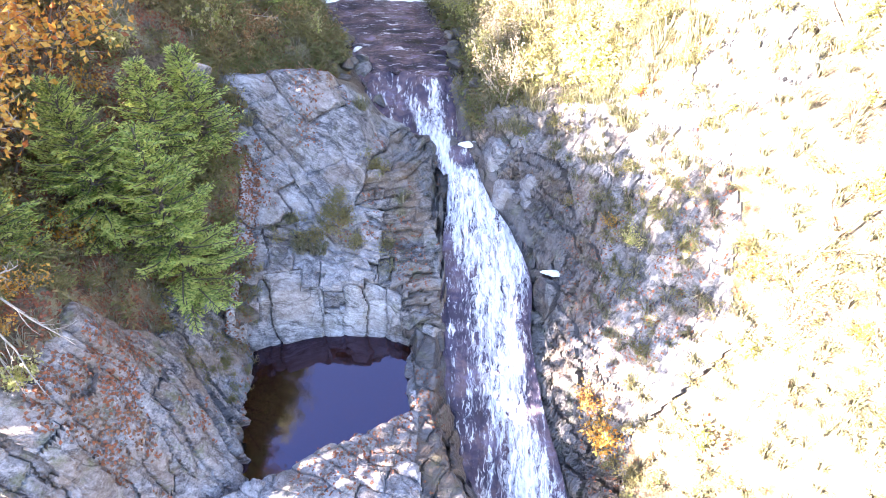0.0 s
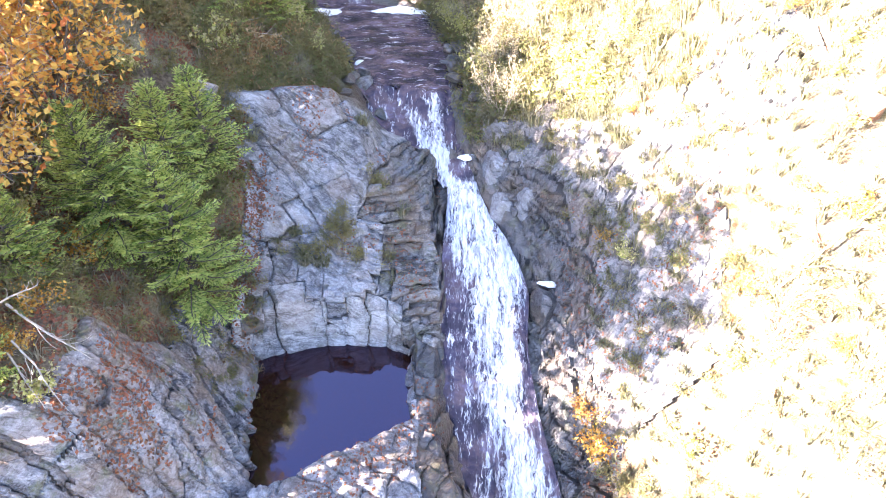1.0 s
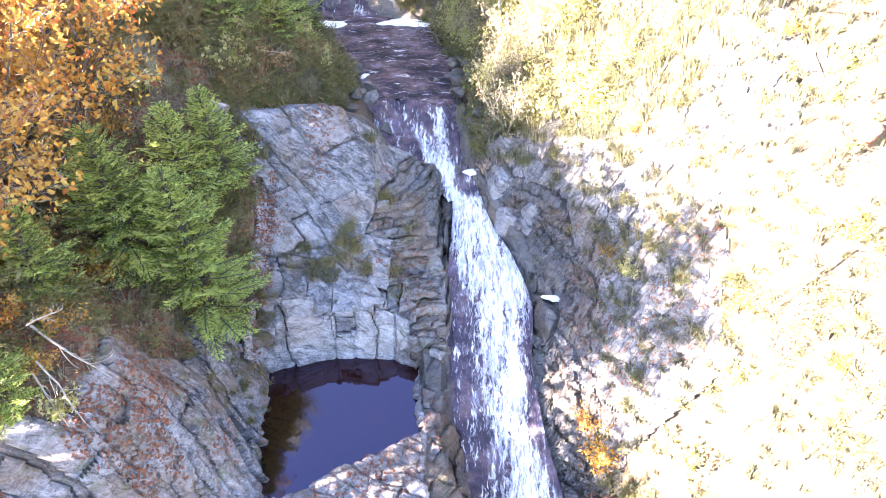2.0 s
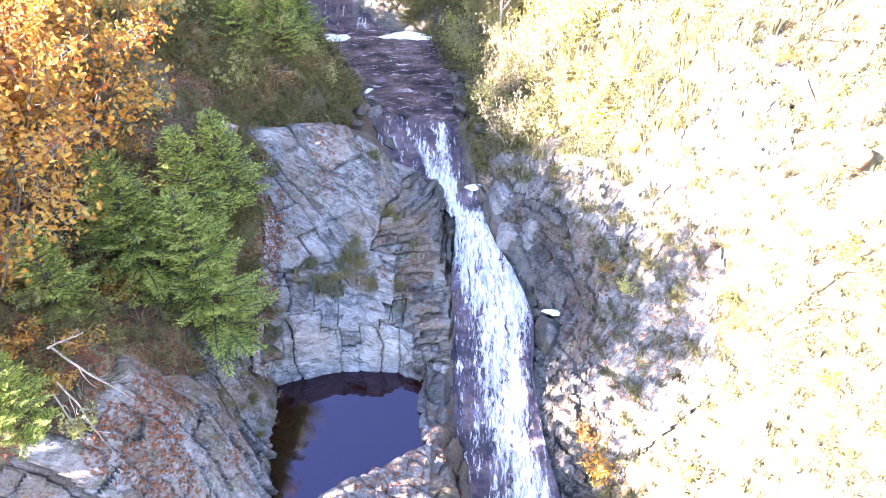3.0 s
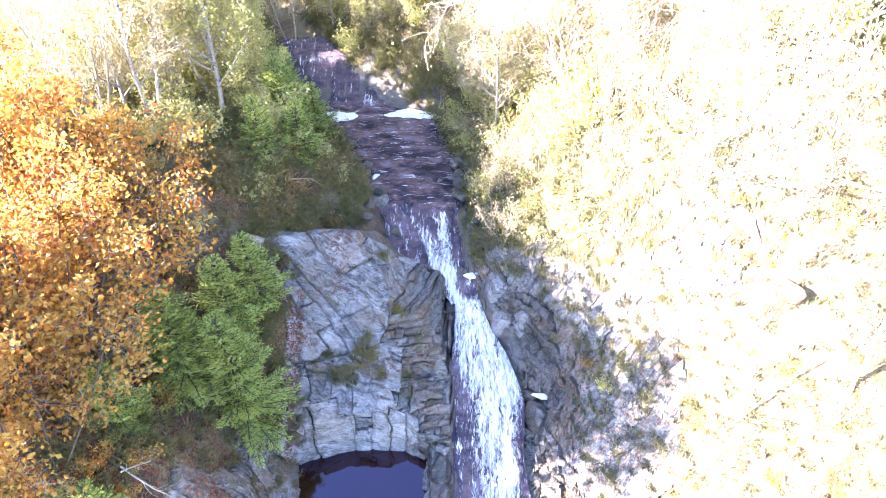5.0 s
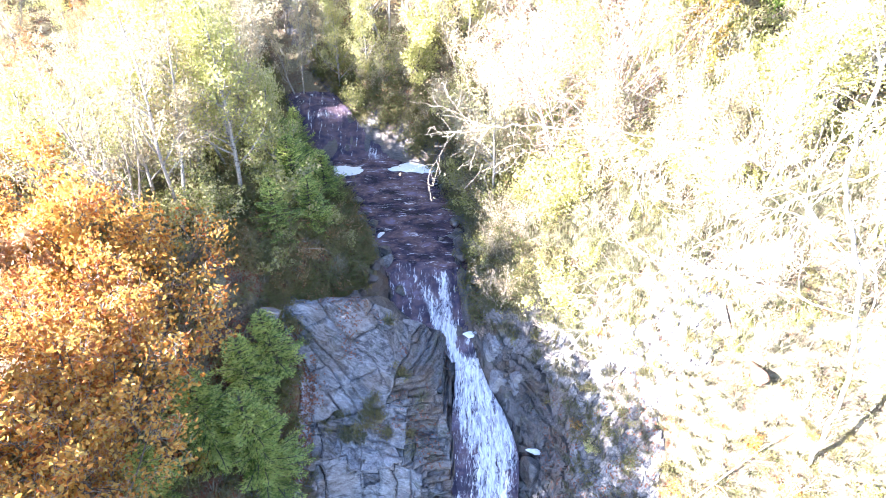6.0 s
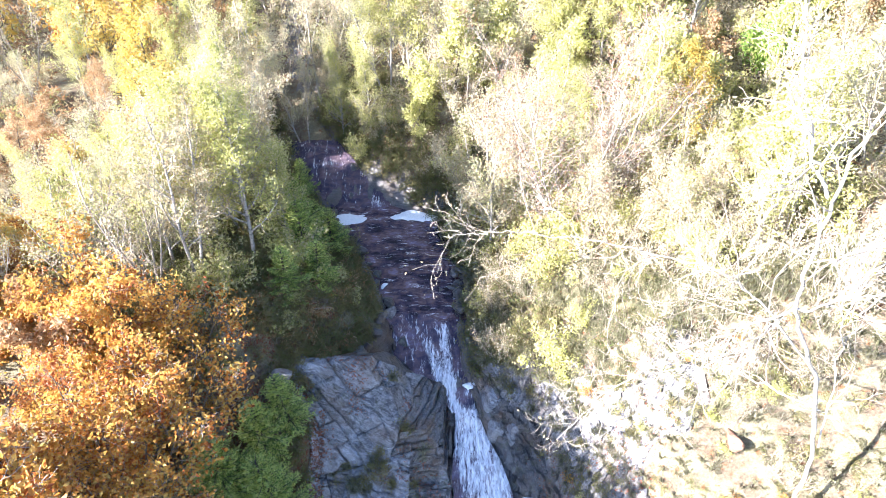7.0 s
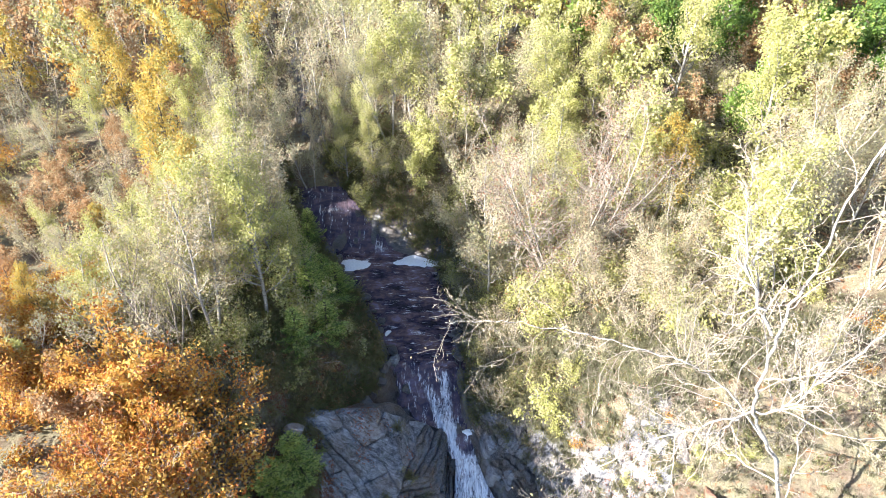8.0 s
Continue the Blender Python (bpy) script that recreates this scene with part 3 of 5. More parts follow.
def by_the_fall(x, y):
    return x > -0.62 + 0.10 * (9.2 - y) + 0.12 * ragged(x, y, 1.1, 54)


def under_spray(x, y):
    return x - right_edge(y) < 0.75 + 0.35 * ragged(x, y, 0.9, 55) - 0.5 * np.clip((y - 15) / 1.5, 0, 1)


outcrop("dam_rock", "pale cracked rock lip that holds the pool", (-4.8, 5.6), (0.7, 12.7), 0.035, (0.45, 0.85, 0.1), (0.9, -0.4, 0.0), (0.26, 0.75), (0.5, 1.4), ROCK, lambda x, y: on_dam(x, y) & ~by_the_fall(x, y), 23, 0.12, 0.09, 0.02)
outcrop("dam_side_rock", "dark damp rock rim between the pool and the waterfall", (-1.2, 5.6), (0.7, 12.7), 0.035, (0.2, 0.5, 0.8), (0.9, -0.4, 0.1), (0.2, 0.6), (0.3, 0.9), ROCK_WET, lambda x, y: on_dam(x, y) & by_the_fall(x, y), 33, 0.12, 0.09, 0.02)
outcrop("waterside_rock", "dark damp broken rock beside the waterfall", (0.8, 7.0), (5.0, 18.6), 0.045, (0.3, 0.3, 0.9), (0.7, -0.6, 0.2), (0.15, 0.5), (0.25, 0.8), ROCK_WET, lambda x, y: on_right(x, y) & under_spray(x, y), 34, 0.18, 0.14)
outcrop("right_bank_rock", "sunlit pale grey rock bank with grassy ledges", (1.0, 7.0), (8.8, 18.6), 0.055, (0.75, -0.55, -0.25), (0.3, 0.4, 0.7), (0.18, 0.7), (0.4, 1.5), ROCK_RIGHT, lambda x, y: on_right(x, y) & ~under_spray(x, y), 24, 0.10, 0.08)

outcrop("chute_rock", "dark wet rock of the stream bed beside the waterfall", (-3.8, 6.9), (3.6, 21.4), 0.06, (0.5, 0.6, 0.5), (0.8, -0.4, 0.2), (0.2, 0.6), (0.35, 1.1), ROCK_WET, on_chute, 25, 0.10, 0.12)


# ---- water ----
def water_sheet(name, rows, across, label, material, category, density=None, lumpy=0.05, seed=1, wander=0.22, lip=None):
    """A sheet of water: rows of (y, left, right, z) from above downstream, with the flow's coordinates as its UV map."""
    rows = np.array(rows, float)
    length = np.concatenate([[0], np.cumsum(np.hypot(np.diff(rows[:, 0]), np.diff(rows[:, 3])))])
    steps = max(8, int(length[-1] / 0.07))
    s = np.linspace(0, length[-1], steps)
    y, a, b, z = (np.interp(s, length, rows[:, k]) for k in range(4))
    soft = np.ones(9) / 9
    a, b, z = (np.convolve(np.pad(c, 4, "edge"), soft, "valid") for c in (a, b, z))
    u = np.linspace(0, 1, across)
    x = a[:, None] + (b - a)[:, None] * u
    yy, zz, ss = np.repeat(y[:, None], across, 1), np.repeat(z[:, None], across, 1), np.repeat(s[:, None], across, 1)
    p = np.stack([x.ravel() * 3.0, ss.ravel() * 0.9, 0 * ss.ravel()], 1)
    lump = grain(p, 1.0, seed, 4) * lumpy
    edge = np.repeat((np.minimum(u, 1 - u) * 2)[None] ** 0.5, steps, 0).ravel()
    stray = grain(np.stack([x.ravel() * 1.3, 0 * ss.ravel(), 0 * ss.ravel()], 1), 1.0, (lip or seed) + 60, 3) * wander
    verts = np.stack([x.ravel() + grain(p + 9, 0.8, seed, 2) * 0.10 * (1 - edge), yy.ravel() - lump * 0.6 + stray, zz.ravel() + lump + 0.10 * edge - 0.10], 1)
    i = np.arange(steps * across).reshape(steps, across)
    faces = np.stack([i[:-1, :-1], i[1:, :-1], i[1:, 1:], i[:-1, 1:]], -1).reshape(-1, 4)
    me = mesh(name, verts, faces, True)
    uv = me.uv_layers.new(name="flow")
    flat = np.stack([x.ravel(), ss.ravel()], 1)
    uv.data.foreach_set("uv", flat[faces.ravel()].ravel())
    foam = me.attributes.new("foam", "FLOAT", "POINT")
    uu, vv = np.repeat(u[None], steps, 0).ravel(), ss.ravel() / length[-1]
    foam.data.foreach_set("value", np.clip(density(uu, vv), 0, 2) if density else np.ones(len(verts)))
    ob = part(name, me, material)
    return tagged(ob, label, category, kind="structure")


def flat_water(name, low, high, z, label, material, keep):
    xs, ys = np.arange(low[0], high[0], 0.1), np.arange(low[1], high[1], 0.1)
    gx, gy = np.meshgrid(xs, ys)
    i = np.arange(gx.size).reshape(gx.shape)
    ok = keep(gx, gy)
    faces = [(i[r, c], i[r, c + 1], i[r + 1, c + 1], i[r + 1, c]) for r in range(len(ys) - 1) for c in range(len(xs) - 1) if ok[r, c]]
    ob = part(name, mesh(name, np.stack([gx.ravel(), gy.ravel(), z(gx, gy).ravel()], 1), faces, True), material)
    return tagged(ob, label, "water", kind="structure")


flat_water("pool_water", (-5.6, 6.9), (-0.3, 12.4), lambda x, y: 0 * x, "still dark brown pool reflecting the sky", POOL,
           lambda x, y: (left_bank(x, y) < 0.25) & (dam(x, y) < 0.3) & (cliff(x, y) < 0.6))


def bell(u, at, wide):
    return np.exp(-(((u - at) / wide) ** 2))


def band(u, low, high, soft=0.07):
    return 1 / (1 + np.exp(-(u - low) / soft * 2)) / (1 + np.exp((u - high) / soft * 2))


water_sheet("upper_stream", [(29.3, -7.4, -1.2, 3.98), (28.0, -7.1, -0.2, 3.94), (26.6, -6.1, 0.3, 3.94), (26.4, -6.0, 0.4, 3.88), (24.6, -4.9, 0.75, 3.88), (24.4, -4.8, 0.8, 3.82), (22.6, -4.0, 0.95, 3.81),
                             (22.4, -3.9, 0.95, 3.75), (21.4, -3.6, 1.05, 3.74), (21.2, -3.5, 1.05, 3.66), (20.5, -3.4, 1.1, 3.64)], 90,
            "shallow dark stream running over stone shelves with foam flecks", STREAM, "water",
            lambda u, v: 0.04 + 0.10 * (grain(np.stack([u * 3, v * 14, 0 * u], 1), 1.0, 4, 3) > 0.25), 0.06, 8, 0.6, 3)
def cascade_foam(u, v):
    """Two fans of white water that meet at the foot, dark wet stone on either side and at the uneven lip."""
    begin = 0.16 + 0.10 * np.sin(u * 17) + 0.07 * np.sin(u * 41 + 1)
    run = np.clip((v - begin) / 0.16, 0, 1)
    fans = 0.46 * bell(u, 0.44 + 0.06 * v, 0.03 + 0.13 * v) * run + 0.5 * bell(u, 0.70 - 0.14 * v, 0.035 + 0.05 * v) * np.clip(v / 0.08, 0, 1)
    rills = 0.26 * bell(u, 0.20, 0.02) * bell(v, 0.35, 0.2) + 0.22 * bell(u, 0.31, 0.018) * bell(v, 0.3, 0.15)
    return 0.05 + fans + rills + 0.25 * bell(u, 0.52, 0.14) * (v > 0.7) + 0.14 * bell(v - begin, 0.03, 0.03) * (u < 0.8)


water_sheet("upper_cascade", [(20.6, -3.4, 1.1, 3.66), (20.35, -3.3, 1.1, 3.58), (20.1, -3.2, 1.1, 3.42), (19.5, -2.9, 1.15, 3.28), (19.2, -2.7, 1.15, 3.10), (18.5, -2.2, 1.2, 2.95), (18.1, -1.8, 1.2, 2.80), (17.6, -1.4, 1.2, 2.70), (17.2, -1.2, 1.2, 2.45)], 80,
            "small white cascade spilling over dark stone", FALL, "waterfall",
            cascade_foam, 0.12, 3, 0.6, 3)
water_sheet("chute", [(17.6, -0.95, 0.75, 2.72), (17.2, -0.75, 0.85, 2.66), (16.8, -0.35, 0.95, 2.52), (16.2, 0.1, 1.05, 2.34)], 34,
            "narrow chute of white water between dark rocks", FALL, "waterfall", lambda u, v: 0.18 + 0.95 * bell(u, 0.20 + 0.18 * v, 0.15) + 0.5 * bell(v, 1.0, 0.2), 0.05, 4)


def main_foam(u, v):
    left = np.interp(v, (0, 0.06, 0.22, 0.36, 0.75, 0.88, 1.0), (-0.1, -0.1, 0.16, 0.40, 0.48, 0.34, 0.22))
    right = np.interp(v, (0, 0.30, 0.40, 0.70, 0.88, 1.0), (1.1, 1.02, 0.86, 0.83, 1.0, 1.1))
    return 0.05 + 0.60 * band(u, left, right, 0.09) + 0.12 * band(u, left - 0.3, left, 0.12) * (v > 0.12) + 0.10 * bell(u, (left + right) / 2 + 0.1, 0.12)


water_sheet("main_waterfall", [(16.35, 0.1, 1.05, 2.38), (16.1, 0.1, 1.15, 2.26), (15.8, 0.1, 1.3, 2.0), (14.5, 0.05, 1.95, 1.52), (13.7, 0.0, 2.25, 1.26), (13.0, -0.05, 2.38, 1.0), (12.4, -0.1, 2.34, 0.72), (11.5, -0.15, 2.35, 0.28), (10.2, 0.0, 2.4, -0.35), (9.0, 0.35, 2.75, -1.2), (8.2, 0.55, 3.05, -1.95), (6.6, 0.7, 3.4, -2.9)], 110,
            "tall white waterfall sliding down a dark rock chute", FALL, "waterfall", main_foam, 0.14, 5)
water_sheet("far_cascade", [(32.8, -9.2, -6.4, 6.05), (31.2, -8.6, -5.3, 5.68), (30.6, -8.2, -4.8, 5.2), (30.0, -7.7, -4.0, 4.7), (29.4, -7.2, -3.0, 4.2), (28.6, -6.6, -2.6, 3.90)], 60,
            "little cascade feeding the upper stream", FALL, "waterfall", lambda u, v: 0.02 + 0.30 * bell(v, 0.40, 0.05) * bell(u, 0.5, 0.22) + 0.3 * bell(v, 0.9, 0.1) * bell(u, 0.75, 0.12), 0.09, 6)


# ---- plants ----
from mathutils.bvhtree import BVHTree

LIE = BVHTree.FromPolygons(np.concatenate(SURFACE[0]).tolist(), np.concatenate(SURFACE[1]).tolist())


def drop(x, y):
    """The place on rock or soil straight below a point high up, and the slope there."""
    place, normal, _, _ = LIE.ray_cast(Vector((x, y, 120)), Vector((0, 0, -1)))
    return (place, normal) if place is not None else (Vector((x, y, float(land(x, y)))), Vector((0, 0, 1)))


def tubes(paths, sides=5):
    """Round, tapering limbs along the paths (points, radii)."""
    verts, faces, base = [], [], 0
    turn = np.arange(sides) * 2 * math.pi / sides
    for pts, radii in paths:
        pts = np.asarray(pts, float)
        ahead = np.gradient(pts, axis=0)
        ahead /= np.linalg.norm(ahead, axis=1)[:, None] + 1e-9
        side = np.cross(ahead, np.where(np.abs(ahead[:, 2:]) > 0.9, [[1.0, 0, 0]], [[0, 0, 1.0]]))
        side /= np.linalg.norm(side, axis=1)[:, None] + 1e-9
        other = np.cross(ahead, side)
        ring = pts[:, None] + np.asarray(radii)[:, None, None] * (np.cos(turn)[None, :, None] * side[:, None] + np.sin(turn)[None, :, None] * other[:, None])
        verts.append(ring.reshape(-1, 3))
        n = len(pts)
        i = base + np.arange(n * sides).reshape(n, sides)
        j = np.roll(i, -1, 1)
        faces.append(np.stack([i[:-1], j[:-1], j[1:], i[1:]], -1).reshape(-1, 4))
        base += n * sides
    return np.concatenate(verts), np.concatenate(faces)


def blades(at, ahead, side, long, wide, fold=0.25):
    """Leaves: lozenges from the points at, along ahead, with side as their width, slightly folded."""
    up = np.cross(ahead, side)
    long, wide = np.asarray(long)[:, None], np.asarray(wide)[:, None]
    mid = at + ahead * long * 0.5
    v = np.stack([at, mid + side * wide * 0.5 + up * wide * fold, at + ahead * long, mid - side * wide * 0.5 + up * wide * fold], 1).reshape(-1, 3)
    return v, np.arange(len(v)).reshape(-1, 4)


def unit(v):
    return v / (np.linalg.norm(v, axis=-1, keepdims=True) + 1e-9)


def limb(rng, start, way, length, radius, bend=0.25, rise=0.0, steps=6):
    """A crooked limb as a path, and its points."""
    pts, d = [np.array(start, float)], np.array(way, float)
    for _ in range(steps):
        d = unit(d + rng.normal(0, bend, 3) * 0.6 + np.array([0, 0, rise]))
        pts.append(pts[-1] + d * length / steps)
    return np.array(pts), np.linspace(radius, radius * 0.35, steps + 1)


def branch_out(rng, path, count, spread_out, shorten, first=0.3, rise=0.05, bend=0.3, steps=5):
    """Side limbs off a path."""
    pts, radii = path
    made = []
    whole = np.linalg.norm(np.diff(pts, axis=0), axis=1).sum()
    for t in np.linspace(first, 0.98, count):
        f = min(t * (len(pts) - 1) + rng.uniform(-0.2, 0.2), len(pts) - 1.01)
        f = max(f, 0.05)
        k = int(f)
        at = pts[k] + (pts[k + 1] - pts[k]) * (f - k)
        ahead = unit(pts[k + 1] - pts[k])
        out = unit(np.cross(ahead, rng.normal(0, 1, 3)))
        way = unit(ahead * math.cos(spread_out) + out * math.sin(spread_out))
        made.append(limb(rng, at, way, whole * shorten * (1.15 - 0.7 * t) * rng.uniform(0.7, 1.2), radii[k] * 0.55, bend, rise, steps))
    return made


def leafage(rng, paths, count, size, loose=0.16, slim=0.62, droop=0.0):
    """Leaves set along the outer parts of the twigs."""
    pts = np.concatenate([p[len(p) // 3:] for p, _ in paths])
    at = pts[rng.integers(0, len(pts), count)] + rng.normal(0, loose, (count, 3))
    ahead = unit(rng.normal(0, 1, (count, 3)) + np.array([0, 0, -droop]))
    side = unit(np.cross(ahead, rng.normal(0, 1, (count, 3)) + np.array([0.0, 0, 0.2])))
    long = size * rng.uniform(0.6, 1.3, count)
    return blades(at, ahead, side, long, long * slim)


def tree(name, label, seed, height, bark, leaf, leaves, size, form, far=False, category="tree", group="trees of the wood"):
    """A broad-leaved tree at the origin: trunk, limbs, twigs and crown. form: stems, lean, side limbs, their angle and length, twigs."""
    rng = np.random.default_rng(seed)
    stems, lean, limbs, angle, reach, twigs, clear = form
    if far:  # one seen from afar: fewer, larger leaves
        limbs, twigs, leaves, size = int(limbs * 0.7), int(twigs * 0.45), int(leaves * 0.2), size * 1.9
    thing = tagged(new(name), label, category, group)
    trunks, boughs, shoots = [], [], []
    for s in range(stems):
        turn = rng.uniform(0, 2 * math.pi)
        way = unit(np.array([math.cos(turn) * lean, math.sin(turn) * lean, 1.0]))
        foot = np.array([math.cos(turn), math.sin(turn), 0]) * (0.12 * (stems > 1)) + np.array([0, 0, -0.35])
        trunk = limb(rng, foot, way, height * rng.uniform(0.8, 1.0), (height * 0.0105 + 0.012) / stems**0.4, 0.10, 0.06, 10)
        trunks.append(trunk)
        for bough in branch_out(rng, trunk, limbs, angle, reach, clear, 0.10, 0.3, 6):
            boughs.append(bough)
            shoots += branch_out(rng, bough, twigs, 0.75, 0.45, 0.2, 0.06, 0.45, 4)
    if far:
        part("trunk", mesh("trunk", *tubes(trunks + boughs + shoots[::2], 4), True), bark, thing)
        tagged(part("crown", mesh("crown", *leafage(rng, shoots + boughs[::2], leaves, size)), leaf, thing), kind="stuff")
        return thing
    for trunk in trunks:
        part("trunk", mesh("trunk", *tubes([trunk], 7), True), bark, thing)
    tagged(part("branchwork", mesh("branchwork", *tubes(boughs, 4), True), bark, thing), kind="stuff")
    tagged(part("twigwork", mesh("twigwork", *tubes([(p, np.maximum(r, 0.005)) for p, r in shoots], 3)), TWIG, thing), kind="stuff")
    if leaves:
        tagged(part("crown", mesh("crown", *leafage(rng, shoots + boughs[::2], leaves, size)), leaf, thing), kind="stuff")
    return thing


KINDS = {}


def plant(kind, x, y, scale=1.0, turn=0.0, sink=0.0, tip=(0, 0), far=False):
    """Sets a plant of that kind on the ground: the first one is built, the others are copies."""
    place, _ = drop(x, y)
    stand = Matrix.Translation((x, y, place.z - sink)) @ Euler((radians(tip[0]), radians(tip[1]), turn)).to_matrix().to_4x4()
    key = (kind, far)
    if key not in KINDS:
        KINDS[key] = MAKERS[kind](far=True) if far else MAKERS[kind]()
        KINDS[key].matrix_basis = stand
        return KINDS[key]
    return copy_thing(KINDS[key], stand @ Matrix.Scale(scale, 4))


def spruce(seed, height, label):
    """A young spruce: whorls of drooping boughs with side shoots, all set with needles."""
    rng = np.random.default_rng(seed)
    thing = tagged(new("spruce"), label, "spruce", "spruces on the bank")
    trunk = limb(rng, (0, 0, -0.3), (0, 0, 1), height + 0.3, 0.03 + height * 0.005, 0.03, 0.05, 12)
    boughs, at, ahead, young = [], [], [], []
    for h in np.arange(0.06, 0.985, 0.135 / height):
        wide = height * 0.46 * (1 - h) ** 0.75 * min(1, 0.55 + h * 3) + 0.10
        for a in np.arange(5) * 2 * math.pi / 5 + rng.uniform(0, 6.28):
            a += rng.normal(0, 0.2)
            f = h * (len(trunk[0]) - 1)
            k = min(int(f), len(trunk[0]) - 2)
            foot = trunk[0][k] + (trunk[0][k + 1] - trunk[0][k]) * (f - k)
            steep = 0.6 * h + 0.05 + rng.normal(0, 0.08)
            pts, radii = limb(rng, foot, unit(np.array([math.cos(a), math.sin(a), steep])), wide * rng.uniform(0.65, 1.15), 0.012 + 0.008 * wide, 0.12, -0.03 + 0.05 * h, 6)
            pts[:, 2] += 0.10 * wide * (np.linspace(0, 1, 7) ** 2) - 0.06 * wide
            boughs.append((pts, radii))
            length = np.linalg.norm(pts[-1] - pts[0])
            for t in np.arange(0.18, 1.0, 0.055 / max(length, 0.1)):
                f = t * 5.999
                k = int(f)
                q = pts[k] + (pts[k + 1] - pts[k]) * (f - k)
                d = unit(pts[k + 1] - pts[k])
                across = unit(np.cross(d, [0, 0, 1.0]))
                for s in (-1, 1):
                    shoot = unit(d * 0.75 + across * s * 0.8 + np.array([0, 0, -0.18]) + rng.normal(0, 0.1, 3))
                    reach = (0.08 + 0.30 * length * (1 - t) * 0.75) * rng.uniform(0.7, 1.2)
                    for r in np.arange(0.0, reach, 0.042):
                        at.append(q + shoot * r + np.array([0, 0, -0.25 * r * r]))
                        ahead.append(unit(shoot + rng.normal(0, 0.28, 3)))
                        young.append(r > reach - 0.09 or t > 0.86)
                at.append(q)
                ahead.append(unit(d + rng.normal(0, 0.25, 3)))
                young.append(t > 0.86)
    # young: the tip needles, half of them coloured as if sunlit
    at, ahead, young = np.array(at), np.array(ahead), np.array(young) & (rng.random(len(at)) < 0.5)
    side = unit(np.cross(ahead, rng.normal(0, 0.55, at.shape) + np.array([0, 0, 1.0])))
    long = rng.uniform(0.07, 0.13, len(at))
    part("trunk", mesh("trunk", *tubes([trunk], 7), True), BARK, thing)
    tagged(part("branchwork", mesh("branchwork", *tubes(boughs, 4), True), BARK, thing), kind="stuff")
    for name, which, leaf in (("foliage", ~young, NEEDLES), ("new_growth", young, LIT_NEEDLES)):
        tagged(part(name, mesh(name, *blades(at[which], ahead[which], side[which], long[which], long[which] * 0.32, 0.12)), leaf, thing), kind="stuff")
    return thing


def shrub(name, label, seed, height, width, stems, leaf, leaves, size, slim=0.5, loose=0.05, category="shrub"):
    rng = np.random.default_rng(seed)
    thing = tagged(new(name), label, category, "undergrowth")
    paths, tips = [], []
    for _ in range(stems):
        a, r = rng.uniform(0, 6.28), rng.uniform(0.1, 1)
        way = unit(np.array([math.cos(a) * r * width / height, math.sin(a) * r * width / height, 1.0]))
        stem = limb(rng, (0.06 * rng.normal(), 0.06 * rng.normal(), -0.1), way, height * rng.uniform(0.6, 1.1), 0.010 + 0.004 * height, 0.28, 0.03, 6)
        paths.append(stem)
        tips += branch_out(rng, stem, 5, 0.6, 0.4, 0.25, 0.08, 0.4, 3)
    tagged(part("branchwork", mesh("branchwork", *tubes(paths + [(p, np.maximum(r, 0.004)) for p, r in tips], 3), True), TWIG, thing), kind="stuff")
    if leaves:
        tagged(part("foliage", mesh("foliage", *leafage(rng, tips + paths, leaves, size, loose, slim)), leaf, thing), kind="stuff")
    return thing


